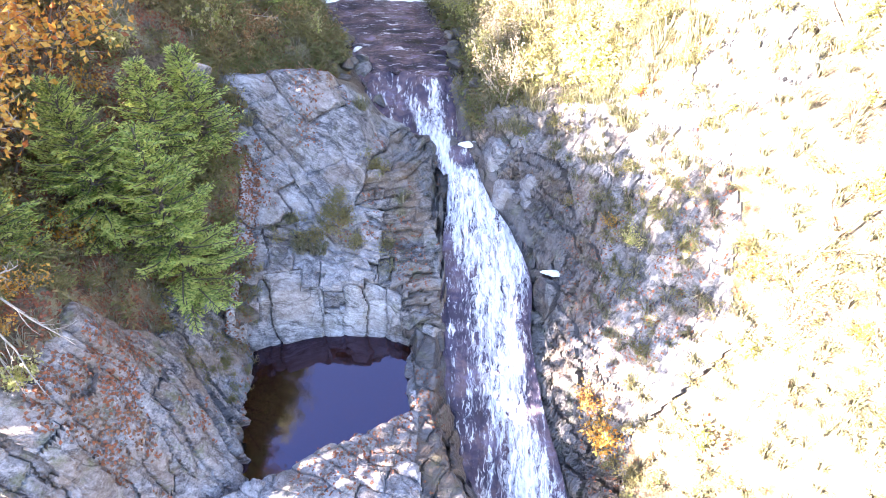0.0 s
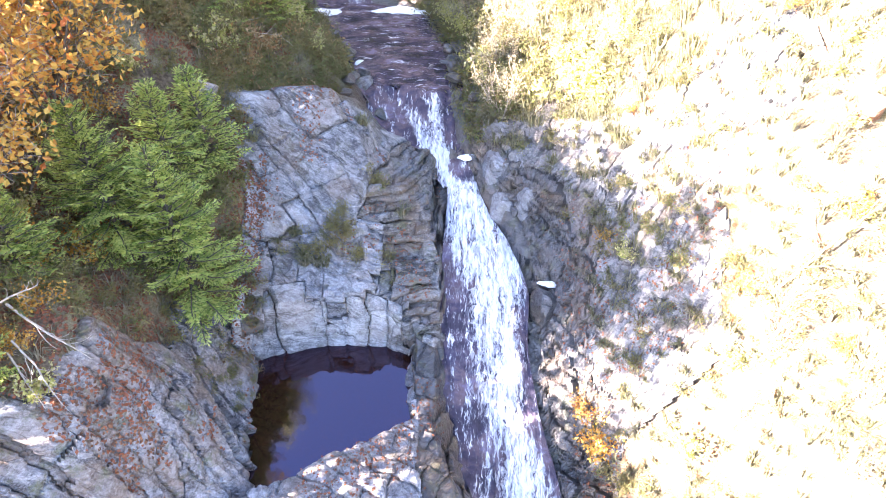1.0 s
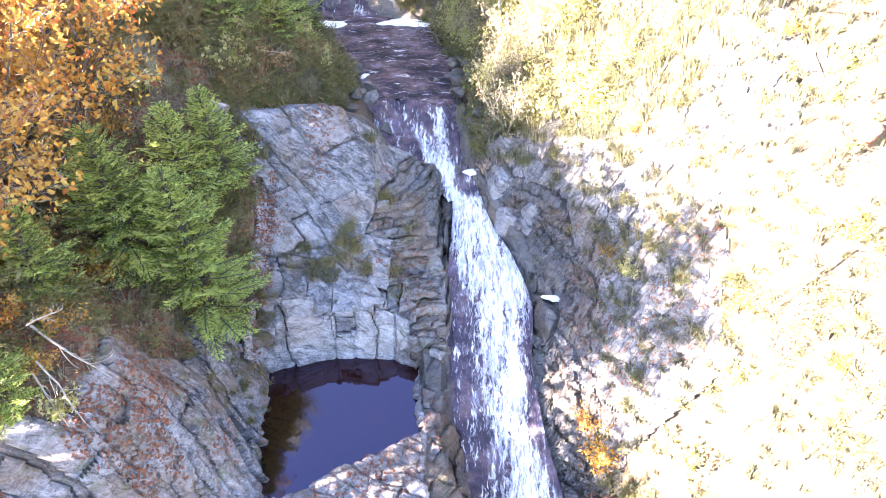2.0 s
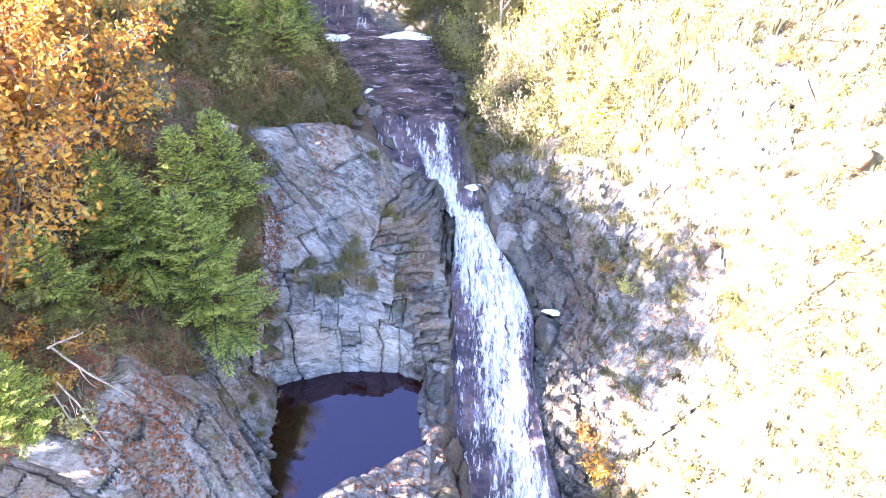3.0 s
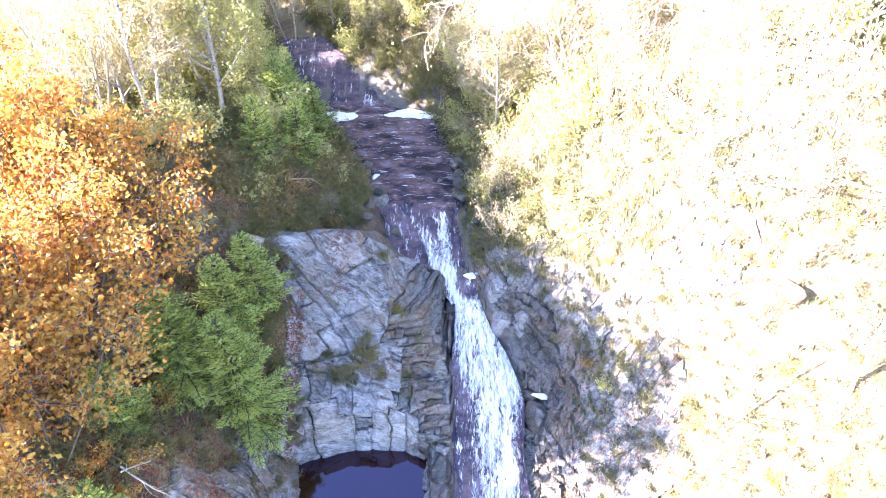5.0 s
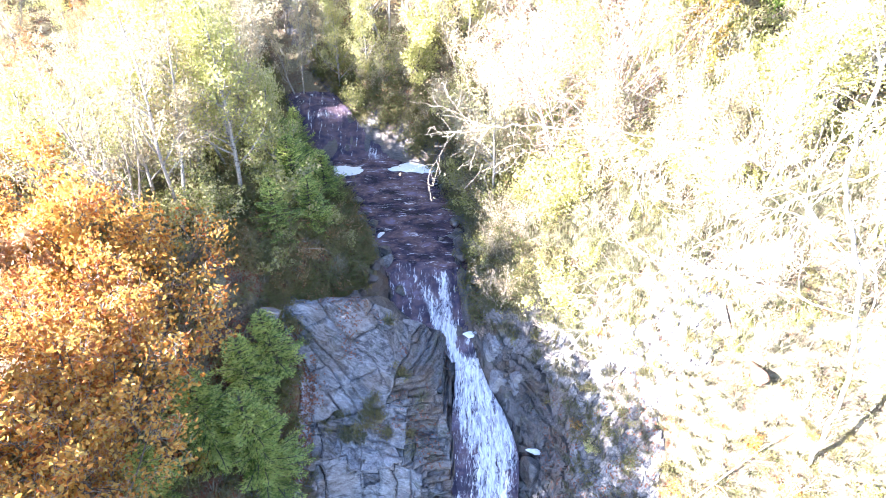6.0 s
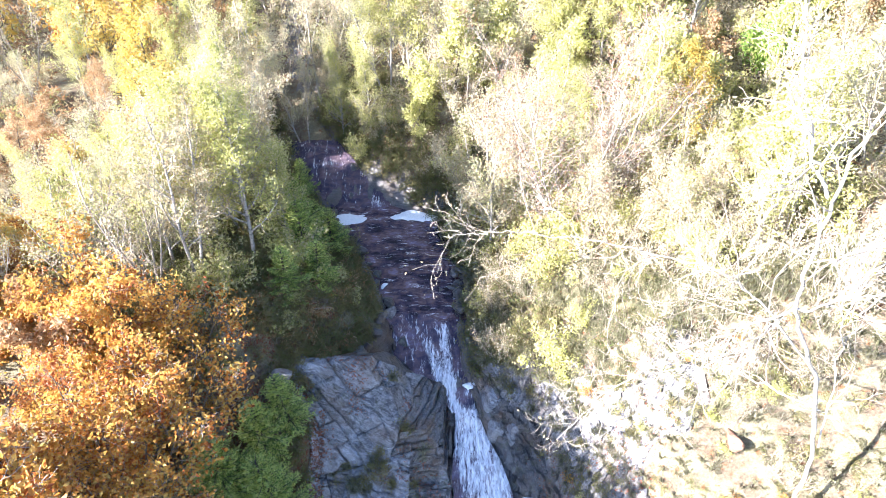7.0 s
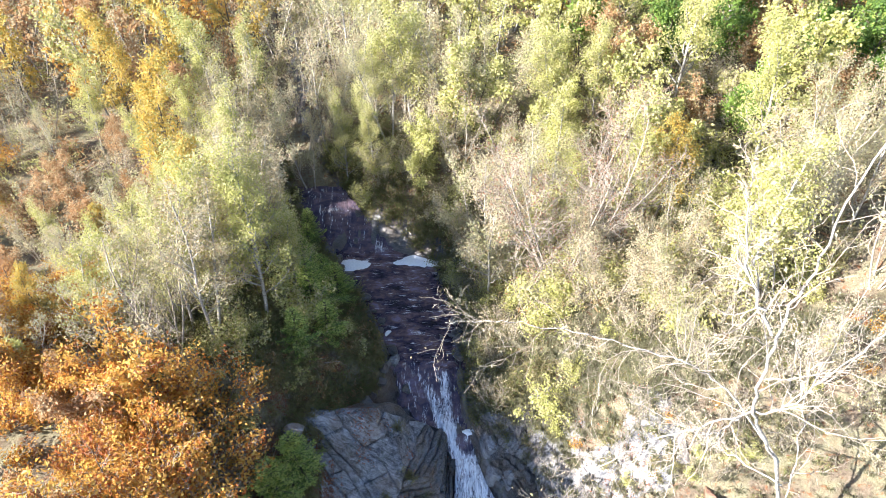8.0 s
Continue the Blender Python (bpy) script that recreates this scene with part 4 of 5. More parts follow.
MAKERS = {
    "spruce_tall": lambda: spruce(1, 4.2, "bushy green young spruce growing from the rock"),
    "spruce_small": lambda: spruce(2, 2.5, "small dark green spruce on the bank"),
    "beech": lambda far=False: tree("beech", "broad beech tree with glowing orange autumn leaves", 11, 5.0, BARK, BEECH, 3500, 0.15, (3, 0.55, 9, 1.0, 0.5, 9, 0.22), far),
    "beech_high": lambda far=False: tree("beech", "beech with its glowing orange crown over the gorge", 21, 5.9, BARK, BEECH, 3300, 0.15, (5, 0.42, 11, 1.2, 0.5, 9, 0.48), far),
    "beech_low": lambda far=False: tree("beech", "young beech full of orange and copper leaves", 12, 4.2, BARK, BEECH, 3300, 0.15, (4, 0.6, 8, 1.05, 0.5, 8, 0.15), far),
    "birch_pale": lambda far=False: tree("birch", "slim birch with pale yellow-green leaves", 13, 7.2, BIRCH, LIME, 5600, 0.11, (1, 0.1, 20, 0.85, 0.33, 7, 0.22), far),
    "birch_thin": lambda far=False: tree("birch", "thin white birch, nearly bare, few pale leaves", 14, 7.6, BIRCH, PALE, 4200, 0.09, (2, 0.2, 16, 0.75, 0.28, 8, 0.28), far),
    "birch_gold": lambda far=False: tree("birch", "young tree with golden yellow autumn leaves", 15, 7.0, BARK, GOLD, 5600, 0.12, (1, 0.08, 18, 0.9, 0.33, 7, 0.2), far),
    "russet": lambda far=False: tree("oak", "small oak with russet and copper leaves", 16, 5.6, BARK, RUSSET, 5000, 0.14, (2, 0.3, 10, 0.9, 0.40, 8, 0.2), far),
    "lime": lambda far=False: tree("maple", "leafy tree turning from green to yellow", 17, 6.5, BARK, LIME, 5500, 0.18, (2, 0.25, 12, 0.9, 0.38, 8, 0.2), far),
    "green": lambda far=False: tree("maple", "dense tree still in fresh green leaf", 18, 6.0, BARK, GREEN, 5500, 0.18, (2, 0.25, 12, 0.9, 0.38, 8, 0.2), far),
    "willow": lambda far=False: tree("willow", "many-stemmed grey willow with fine twigs and sparse leaves", 19, 6.6, TWIG, PALE, 8000, 0.11, (7, 0.5, 9, 0.6, 0.32, 9, 0.2), far),
    "willow_great": lambda far=False: tree("willow", "great round grey willow, a dense ball of fine twigs", 23, 9.6, TWIG, WILLOW, 7500, 0.10, (9, 0.46, 14, 0.75, 0.40, 14, 0.15), far),
    "bare": lambda far=False: tree("birch", "leafless grey tree with many fine branches", 20, 6.2, TWIG, PALE, 1800, 0.09, (4, 0.35, 11, 0.65, 0.33, 9, 0.2), far),
    "heather": lambda: shrub("heather", "low brown-green heather bush", 31, 0.55, 0.5, 26, HEATHER, 1500, 0.06, 0.3),
    "broom": lambda: shrub("broom", "tall brownish green broom bush", 32, 1.2, 0.7, 14, HEATHER, 1000, 0.13, 0.25),
    "bramble": lambda: shrub("bramble", "green leafy bush on the slope", 33, 0.9, 0.9, 9, LIME, 500, 0.11, 0.6, 0.08),
    "fern": lambda: shrub("low_bush", "low bush with orange autumn leaves", 34, 0.9, 0.8, 14, BEECH, 450, 0.10, 0.62, 0.08),
    "thicket": lambda: shrub("thicket", "pale bare thicket of thin shoots", 35, 2.2, 1.3, 15, PALE, 500, 0.10, 0.5, 0.08),
    "greenbush": lambda: shrub("bush", "yellow-green bush at the edge of the wood", 36, 2.0, 1.4, 12, LIME, 1300, 0.14, 0.6, 0.12),
}

# spruces on the left bank, over the pool
plant("spruce_tall", -6.1, 11.5, 1.0, 0.4)
plant("spruce_tall", -7.5, 11.6, 0.84, 2.0)
plant("spruce_small", -6.0, 14.3, 1.0, 1.0)
plant("spruce_small", -6.6, 13.2, 1.1, 2.2)
plant("spruce_small", -8.3, 9.4, 0.9, 3.2)
plant("spruce_small", -7.9, 6.9, 0.7, 4.0)
plant("spruce_small", -5.4, 19.8, 0.9, 2.6)
plant("spruce_small", -6.4, 18.4, 0.9, 5.1)
plant("spruce_small", -6.2, 21.5, 1.2, 0.6)
plant("spruce_small", -6.8, 23.5, 1.2, 1.6)

# beeches above them, their crowns reaching out over the bank
for k, x, y, s in (("beech", -9.6, 12.2, 1.0), ("beech_high", -10.2, 10.2, 1.0), ("beech_low", -10.9, 14.6, 0.75), ("beech", -12.0, 11.6, 0.75), ("bare", -10.4, 16.6, 0.8), ("birch_thin", -9.3, 17.6, 0.75), ("bare", -12.6, 17.4, 0.9), ("beech", -11.4, 8.2, 0.8), ("beech_low", -9.9, 9.4, 0.85), ("beech_low", -9.1, 7.9, 0.72), ("beech_low", -13.6, 14.0, 0.8)):
    plant(k, x, y, s, x * 3.1)
for x, y, s, tip in ((-9.25, 11.2, 1.0, 12), (-9.2, 13.4, 0.85, 13), (-9.3, 9.0, 0.95, 12), (-8.8, 7.5, 0.85, 13)):
    plant("beech_high", x, y, s, 0.0, 0.0, (0, tip))

# marked trees
for k, x, y, s in (("birch_pale", -7.8, 19.4, 0.9), ("birch_pale", -9.4, 20.6, 1.05), ("birch_gold", -10.6, 22.8, 1.0), ("birch_pale", -10.4, 18.2, 0.8), ("birch_thin", -8.6, 21.6, 1.0),
                   ("willow_great", 4.9, 22.4, 1.0), ("willow", 2.2, 24.6, 0.7), ("willow", 6.6, 20.0, 0.8), ("birch_gold", 9.4, 24.0, 0.85), ("lime", 8.6, 25.8, 0.9),
                   ("birch_thin", -7.5, 36.2, 1.1), ("birch_thin", -3.4, 34.6, 1.0), ("birch_thin", -5.4, 38.0, 1.2), ("willow", 8.8, 18.0, 0.75), ("bare", 10.5, 16.2, 0.8), ("bare", 8.2, 15.2, 0.6), ("birch_thin", 12.0, 18.6, 0.8), ("bare", 11.6, 13.4, 0.75), ("birch_gold", -14.0, 28.9, 1.2), ("birch_thin", -10.2, 26.0, 0.9), ("birch_pale", -11.6, 28.0, 0.85), ("bare", -11.0, 30.5, 1.0), ("bare", -12.5, 34.0, 1.2)):
    plant(k, x, y, s, x * 2.3)

# the wood
rng = random.Random(8)
taken = [(-7.5, 19.2), (4.6, 21.8)]
for _ in range(5200):
    x, y = rng.uniform(-42, 46), rng.uniform(17, 78)
    if (left_edge(y) - (3.2 if y < 30 else 1.8) < x < right_edge(y) + 1.5 and y < 32.5) or abs(x) > 9 + 0.72 * y:
        continue
    apart = 1.3 + 0.018 * y
    if any((x - a) ** 2 + (y - b) ** 2 < apart**2 for a, b in taken):
        continue
    if (y < 19 and -11 < x < 10) or (x - 4.9) ** 2 + (y - 20.6) ** 2 < 3.7**2:
        continue
    taken.append((x, y))
    left = x < (left_edge(y) + right_edge(y)) / 2
    if left:
        kind = rng.choice(("birch_pale", "birch_thin", "russet", "birch_gold", "willow", "birch_pale", "birch_thin", "birch_pale") if x > -14 else ("birch_pale", "russet", "birch_gold", "birch_thin", "russet", "bare", "birch_gold", "beech"))
    elif y > 27 and x > 6:
        kind = rng.choice(("lime", "green", "lime", "birch_gold", "birch_pale", "russet"))
    else:
        kind = rng.choice(("willow", "birch_thin", "bare", "lime", "birch_pale", "thicket", "birch_pale", "birch_thin"))
    low = 0.68 if x < -11.5 and y < 34 else 1.0
    plant(kind, x, y, rng.uniform(0.7, 1.1) * low, rng.uniform(0, 6.28), 0.1, far=y > 36 and kind != "thicket")
# close-set beeches on the left slope, mostly unseen, added to shade the gorge
for i in range(13):
    for j in range(3 if i < 8 else 1):
        x, y = -12.4 - 1.7 * j + rng.uniform(-0.5, 0.5), -8 + 1.9 * i + rng.uniform(-0.5, 0.5)
        taken.append((x, y))
        plant(rng.choice(("beech", "beech_low", "russet")), x, y, (rng.uniform(0.72, 0.82) if y < 2 else rng.uniform(1.0, 1.15)) if y < 6 else rng.uniform(0.5, 0.62), rng.uniform(0, 6.28), 0.1, far=True)
# taller unseen beeches beside them, added to dapple the far bank
for _ in range(4):
    plant("beech_high", rng.uniform(-13.0, -11.2), rng.uniform(4.2, 5.8), rng.uniform(1.2, 1.42), rng.uniform(0, 6.28), 0.1)
# unseen birches, added to shade the rock lip of the pool
for _ in range(4):
    plant("birch_pale", rng.uniform(-15.5, -11.8), rng.uniform(-4.5, 2.0), rng.uniform(0.78, 0.9), rng.uniform(0, 6.28), 0.1, far=True)
# low trees at the edge of the wood
for _ in range(24):
    plant(rng.choice(("beech_low", "russet", "bare", "beech_low", "beech_low")), rng.uniform(-18, -11.2), rng.uniform(13.5, 21.5), rng.uniform(0.55, 0.75), rng.uniform(0, 6.28), 0.1)
for _ in range(26):
    plant("fern", rng.uniform(-17, -10.8), rng.uniform(8, 15), rng.uniform(0.7, 1.2), rng.uniform(0, 6.28), 0.05)
for _ in range(7):
    plant("fern", rng.uniform(-9.6, -7.2), rng.uniform(7.4, 12.5), rng.uniform(0.6, 1.0), rng.uniform(0, 6.28), 0.05)
# trees on the slopes beside and behind the camera
for _ in range(170):
    x, y = rng.choice((rng.uniform(-30, -12.2), rng.uniform(-20, -12.2), rng.uniform(15, 30))), rng.uniform(-18, 20)
    if any((x - a) ** 2 + (y - b) ** 2 < 4.5 for a, b in taken):
        continue
    taken.append((x, y))
    plant(rng.choice(("beech", "birch_pale", "russet", "beech_low")) if x < 0 else rng.choice(("birch_pale", "birch_gold", "bare")), x, y, (rng.uniform(0.65, 0.8) if y < 5 else rng.uniform(0.35, 0.5)) if x < 0 else 0.9, rng.uniform(0, 6.28), 0.1, far=True)

# bushes of the right bank that stand by themselves
for k, x, y, s in (("fern", 3.75, 8.9, 1.0), ("fern", 3.5, 9.7, 0.7), ("bramble", 5.3, 8.2, 0.9), ("bramble", 4.5, 11.9, 0.55), ("greenbush", 3.7, 16.5, 0.5), ("broom", 3.0, 18.3, 0.8), ("broom", 4.0, 17.6, 0.8), ("broom", 5.7, 14.2, 0.7), ("fern", 4.7, 14.6, 0.5), ("fern", 4.2, 12.9, 0.45), ("bramble", 7.0, 8.8, 0.5), ("broom", 4.6, 16.4, 0.8), ("broom", 5.4, 15.6, 0.8), ("greenbush", 5.0, 17.2, 0.6), ("broom", 6.2, 16.4, 0.9), ("bramble", 4.2, 15.4, 0.7), ("broom", 3.9, 17.9, 0.9), ("thicket", 6.0, 17.6, 0.6), ("broom", -1.6, 30.2, 1.0), ("broom", -3.0, 31.2, 1.1), ("thicket", -2.2, 31.6, 0.9), ("greenbush", -4.2, 32.6, 0.8), ("thicket", -0.6, 30.0, 0.8), ("thicket", -5.2, 33.4, 0.9)):
    plant(k, x, y, s, x * 1.7, 0.05)

# undergrowth
for _ in range(1150):
    x, y = rng.uniform(-13, 15), rng.uniform(5, 34)
    dl, dr = left_edge(y) - x, x - right_edge(y)
    if 0 < dl < 3 and 19 < y < 30:
        kind = rng.choice(("heather", "heather", "broom", "bramble", "spruce_small"))
        if kind == "spruce_small" and rng.random() < 0.6:
            continue
    elif dl > 0.5 and y > 16.8 and cliff(x, y) < land(x, y) - 0.1:
        kind = rng.choice(("broom", "bramble", "broom", "greenbush"))
    elif dl > 0.6 and y > 28:
        kind = rng.choice(("thicket", "greenbush", "broom"))
    elif dl > 2.7 and not on_left(np.array([x]), np.array([y]))[0]:
        kind = rng.choice(("fern", "bramble"))
        if rng.random() < 0.35:
            continue
    elif dr > 0.4 and y > 17.5:
        kind = rng.choice(("broom", "greenbush", "thicket", "bramble", "thicket"))
    elif dr > 3.0:
        kind = rng.choice(("bramble", "thicket", "fern", "thicket"))
        if rng.random() < (0.5 if x < 8 else 0.15):
            continue
    else:
        continue
    plant(kind, x, y, rng.uniform(0.55, 1.1) * (0.7 if y < 17 else 1), rng.uniform(0, 6.28), 0.05)


def grass_field(name, label, spots, count, height, lean=0.5, seed=1):
    """Tufts of bent grass blades at the spots (place, slope), all in one mesh."""
    g = np.random.default_rng(seed)
    verts, faces = [], []
    foot = np.repeat(np.array([tuple(p) for p, _, _ in spots]), count, 0)
    size = np.repeat(np.array([s for _, _, s in spots]), count)
    n = len(foot)
    a = g.uniform(0, 6.28, n)
    out = np.stack([np.cos(a), np.sin(a), 0 * a], 1)
    foot = foot + out * (g.uniform(0, 0.16, n) * size)[:, None] - np.array([0, 0, 0.04])
    long = height * size * g.uniform(0.5, 1.25, n)
    bend = lean * g.uniform(0.3, 1.4, n)
    wide = 0.012 * g.uniform(0.7, 1.6, n)
    side = np.stack([-np.sin(a), np.cos(a), 0 * a], 1) * wide[:, None]
    mid = foot + (np.array([0, 0, 1.0]) * 0.62 + out * (bend * 0.28)[:, None]) * long[:, None]
    tip = foot + (np.array([0, 0, 1.0]) * (0.92 - 0.35 * bend)[:, None] + out * (bend * 0.85)[:, None]) * long[:, None]
    v = np.stack([foot - side, foot + side, mid + side * 0.8, mid - side * 0.8, tip], 1).reshape(-1, 3)
    i = np.arange(n)[:, None] * 5
    faces = [tuple(f) for f in (i + np.array([0, 1, 2, 3])).tolist()] + [tuple(f) for f in (i + np.array([3, 2, 4])).tolist()]
    ob = part(name, mesh(name, v, faces), GRASS)
    return tagged(ob, label, "grass", kind="stuff")


def spots(count, test, low, high, sizes, seed):
    """Places on the ground within a stretch of the plan where the test holds."""
    g = np.random.default_rng(seed)
    x, y = g.uniform(low[0], high[0], count * 12), g.uniform(low[1], high[1], count * 12)
    ok = np.flatnonzero(test(x, y, g))[:count]
    return [(*drop(x[k], y[k]), g.uniform(*sizes)) for k in ok]


def patchy(x, y, scale, seed, over):
    return ragged(x, y, scale, seed) > over


grass_field("bank_grass", "long yellow-green autumn grass on the sunny bank", spots(1600, lambda x, y, g: (x - right_edge(y) > 0.25) & ((y > 16.6) | (x - right_edge(y) > 1.6)), (0, 14.2), (12, 30), (0.7, 1.5), 3), 45, 0.55, 0.9, 3)
grass_field("slope_grass", "dry grass tufts on the rocky sunny slope", spots(1300, lambda x, y, g: (x - right_edge(y) > 0.7) & patchy(x, y, 0.6, 8, -0.6), (3, 5), (14, 17), (0.4, 1.0), 4), 36, 0.42, 0.9, 4)
grass_field("ledge_grass", "brown-green grass tufts in the joints of the cliff", spots(18, lambda x, y, g: on_cliff(x, y) & patchy(x, y, 0.9, 11, 0.22), (-5.6, 12.8), (-0.8, 16.6), (0.5, 1.1), 5), 60, 0.42, 0.9, 5)
grass_field("wood_grass", "brown-green grass on the shady bank", spots(900, lambda x, y, g: (left_edge(y) - x > 0.6) & ~on_left(x, y) & (y > 5), (-13, 6), (-3, 33), (0.5, 1.0), 6), 24, 0.42, 0.9, 6)


def heath(name, label, where_to, seed, material=None, leaves=180, size=0.095):
    """A cover of low heather clumps, in one mesh."""
    g = np.random.default_rng(seed)
    models = []
    for _ in range(4):
        paths = [limb(g, (0.05 * g.normal(), 0.05 * g.normal(), -0.05), unit(np.array([g.normal() * 0.5, g.normal() * 0.5, 1.0])), 0.5 * g.uniform(0.6, 1.1), 0.006, 0.3, 0.03, 5) for _ in range(14)]
        models.append(leafage(g, paths, leaves, size, 0.06, 0.32)[0])
    verts = []
    for k, (place, normal, s) in enumerate(where_to):
        a = g.uniform(0, 6.28)
        turn = np.array([[math.cos(a), -math.sin(a), 0], [math.sin(a), math.cos(a), 0], [0, 0, 1]])
        verts.append(models[k % 4] @ turn.T * s + np.array(tuple(place)))
    verts = np.concatenate(verts)
    ob = part(name, mesh(name, verts, np.arange(len(verts)).reshape(-1, 4)), material or HEATHER)
    return tagged(ob, label, "heather", kind="stuff")


def soft_ground(x, y):
    return ~(on_left(x, y) | on_cliff(x, y) | on_right(x, y))


LEDGES = ((-2.85, 14.0), (-1.75, 14.8), (-2.6, 13.6))
heath("heather_cover", "brown and olive heather covering the shady bank", spots(620, lambda x, y, g: (left_edge(y) - x > 0.3) & soft_ground(x, y) & patchy(x, y, 0.5, 21, -0.35), (-11.5, 6.5), (-3, 31), (0.7, 1.4), 31), 31)
heath("cliff_top_heather", "dense brown heather on the slope above the cliff", spots(420, lambda x, y, g: (left_edge(y) - x > 0.1) & ~on_cliff(x, y), (-8.5, 16.4), (-3.2, 25), (0.7, 1.4), 44), 44, None, 120, 0.13)
heath("cliff_top_brush", "rusty and straw-coloured brush among the heather", spots(90, lambda x, y, g: (left_edge(y) - x > 0.2) & ~on_cliff(x, y) & patchy(x, y, 0.9, 46, -0.1), (-7.5, 16.4), (-3.2, 24), (0.8, 1.5), 46), 46, RUSSET, 90, 0.12)
heath("stream_head_growth", "brown brush and heather round the head of the stream", spots(190, lambda x, y, g: (x > right_edge(y) + 0.1) & (x < right_edge(y) + 4.5), (-9, 28.8), (2.5, 37), (1.1, 2.0), 45), 45)
heath("heather_slope", "olive heather tufts on the sunny slope", spots(460, lambda x, y, g: (x - right_edge(y) > 0.5) & patchy(x, y, 0.6, 22, -0.12), (1, 7), (12, 27), (0.5, 1.1), 32), 32)
heath("cliff_heather", "rusty heather tufts growing in the rock joints", spots(16, lambda x, y, g: patchy(x, y, 0.9, 11, 0.3) & on_cliff(x, y), (-4.6, 13.2), (-1.4, 15.6), (0.6, 1.0), 33), 33)
heath("ledge_tufts", "rusty heather tufts on the middle ledge of the cliff", [(*drop(x + g1.gauss(0, 0.16), y + g1.gauss(0, 0.13)), g1.uniform(0.5, 0.9)) for x, y in LEDGES for g1 in (random.Random(int(x * 100)),) for _ in range(5)], 38)
heath("mossy_growth", "olive moss and heather in the seam beside the pool", spots(90, lambda x, y, g: (left_edge(y) - x > -0.25 + 0.2 * ragged(x, y, 1.0, 3)) & (left_edge(y) - x < 0.9), (-6.2, 9.4), (-4.4, 12.6), (0.25, 0.5), 39), 39)
heath("gully_heather", "brown heather in the gully beside the cliff", spots(70, lambda x, y, g: (x < -5.45 + 0.3 * ragged(x, y, 1.0, 3)), (-6.6, 12.2), (-5.0, 17.2), (0.6, 1.1), 36), 36)
heath("stream_side_growth", "heather and grass hanging over the stream's edges", spots(430, lambda x, y, g: ((y > 18.6) & (left_edge(y) - x > 0.15) & (left_edge(y) - x < 1.4)) | ((x - right_edge(y) > -0.25) & (x - right_edge(y) < 1.8)), (-11, 17.3), (4, 36), (0.8, 1.7), 37), 37)
for k, (leaf, tone) in enumerate(((PALE, "pale"), (LIME, "yellow-green"), (RUSSET, "russet"))):
    heath("wood_undergrowth", "dense %s undergrowth between the trees" % tone, spots(420, lambda x, y, g: (y > 19) & ((x < left_edge(y) - 3.2) | (x > right_edge(y) + 1.2)) & (np.abs(x) < 8 + 0.7 * y), (-40, 19), (42, 66), (1.8, 3.4), 41 + k), 41 + k, leaf, 130, 0.085)


def litter(name, label, count, test, low, high, size, seed):
    """Fallen leaves lying on rock and soil."""
    g = np.random.default_rng(seed)
    lying = spots(count, test, low, high, (0.7, 1.3), seed)
    at = np.array([tuple(p + n * 0.012) for p, n, _ in lying])
    up = unit(np.array([tuple(n) for _, n, _ in lying]) + g.normal(0, 0.25, at.shape))
    ahead = unit(np.cross(up, g.normal(0, 1, at.shape)))
    long = size * np.array([s for _, _, s in lying])
    ob = part(name, mesh(name, *blades(at, ahead, np.cross(up, ahead), long, long * 0.65, 0.15)), LITTER)
    return tagged(ob, label, "leaves", kind="stuff")


litter("leaf_litter", "fallen copper and brown leaves on the shady bank", 24000, lambda x, y, g: (left_edge(y) - x > 0.1) & (patchy(x, y, 0.8, 13, 0.52 * on_left(x, y) - 0.28 * (y < 13)) | (patchy(x, y, 2.4, 15, 0.42) & (g.random(len(x)) < 0.45))), (-10, 5), (-3.6, 20), 0.08, 7)
litter("ledge_leaves", "scattered fallen leaves on the rock ledges", 5200, lambda x, y, g: patchy(x, y, 1.1, 14, 0.14 - 0.12 * (x > 0)) & ((x < 0) | (x > right_edge(y) + 0.1)), (-5.4, 7), (7.0, 18), 0.075, 8)


# ---- single things ----
def boulder(name, label, x, y, z, size, seed, material, group=""):
    """A worn, angular stone."""
    bm = bmesh.new()
    bmesh.ops.create_icosphere(bm, subdivisions=4 if max(size) > 0.45 else 3, radius=1.0)
    p = np.array([v.co[:] for v in bm.verts])
    q = p.copy()
    g = random.Random(seed)
    for _ in range(12):  # broken faces
        n = unit(np.array([g.gauss(0, 1), g.gauss(0, 1), g.gauss(0, 1)]))
        d = g.uniform(0.48, 0.78)
        over = np.maximum(q @ n - d, 0)
        q -= over[:, None] * n * 0.92
    q += unit(p) * (grain(p, 1.6, seed, 3) * 0.10 + grain(p, 6, seed, 2) * 0.025)[:, None]
    q *= np.array([size[0], size[1], size[2]])
    for v, c in zip(bm.verts, q):
        v.co = c
    ob = part(name, bm, material)
    ob.location = (x, y, z)
    ob.rotation_euler = (g.uniform(-0.2, 0.2), g.uniform(-0.2, 0.2), g.uniform(0, 6.28))
    return tagged(ob, label, "boulder", group)


boulder("boulder", "mossy olive boulder in the stream above the cascade", -2.75, 20.75, 3.70, (0.42, 0.34, 0.28), 3, ROCK_LEFT)
boulder("boulder", "wet dark stone splitting the foot of the cascade", 0.15, 17.75, 2.62, (0.55, 0.35, 0.22), 4, ROCK_WET)
boulder("boulder", "wet dark stone in the cascade", -0.8, 20.0, 3.28, (0.35, 0.3, 0.22), 5, ROCK_WET)
boulder("boulder", "wet dark stone in the cascade", -2.2, 19.6, 3.10, (0.5, 0.4, 0.25), 6, ROCK_WET)
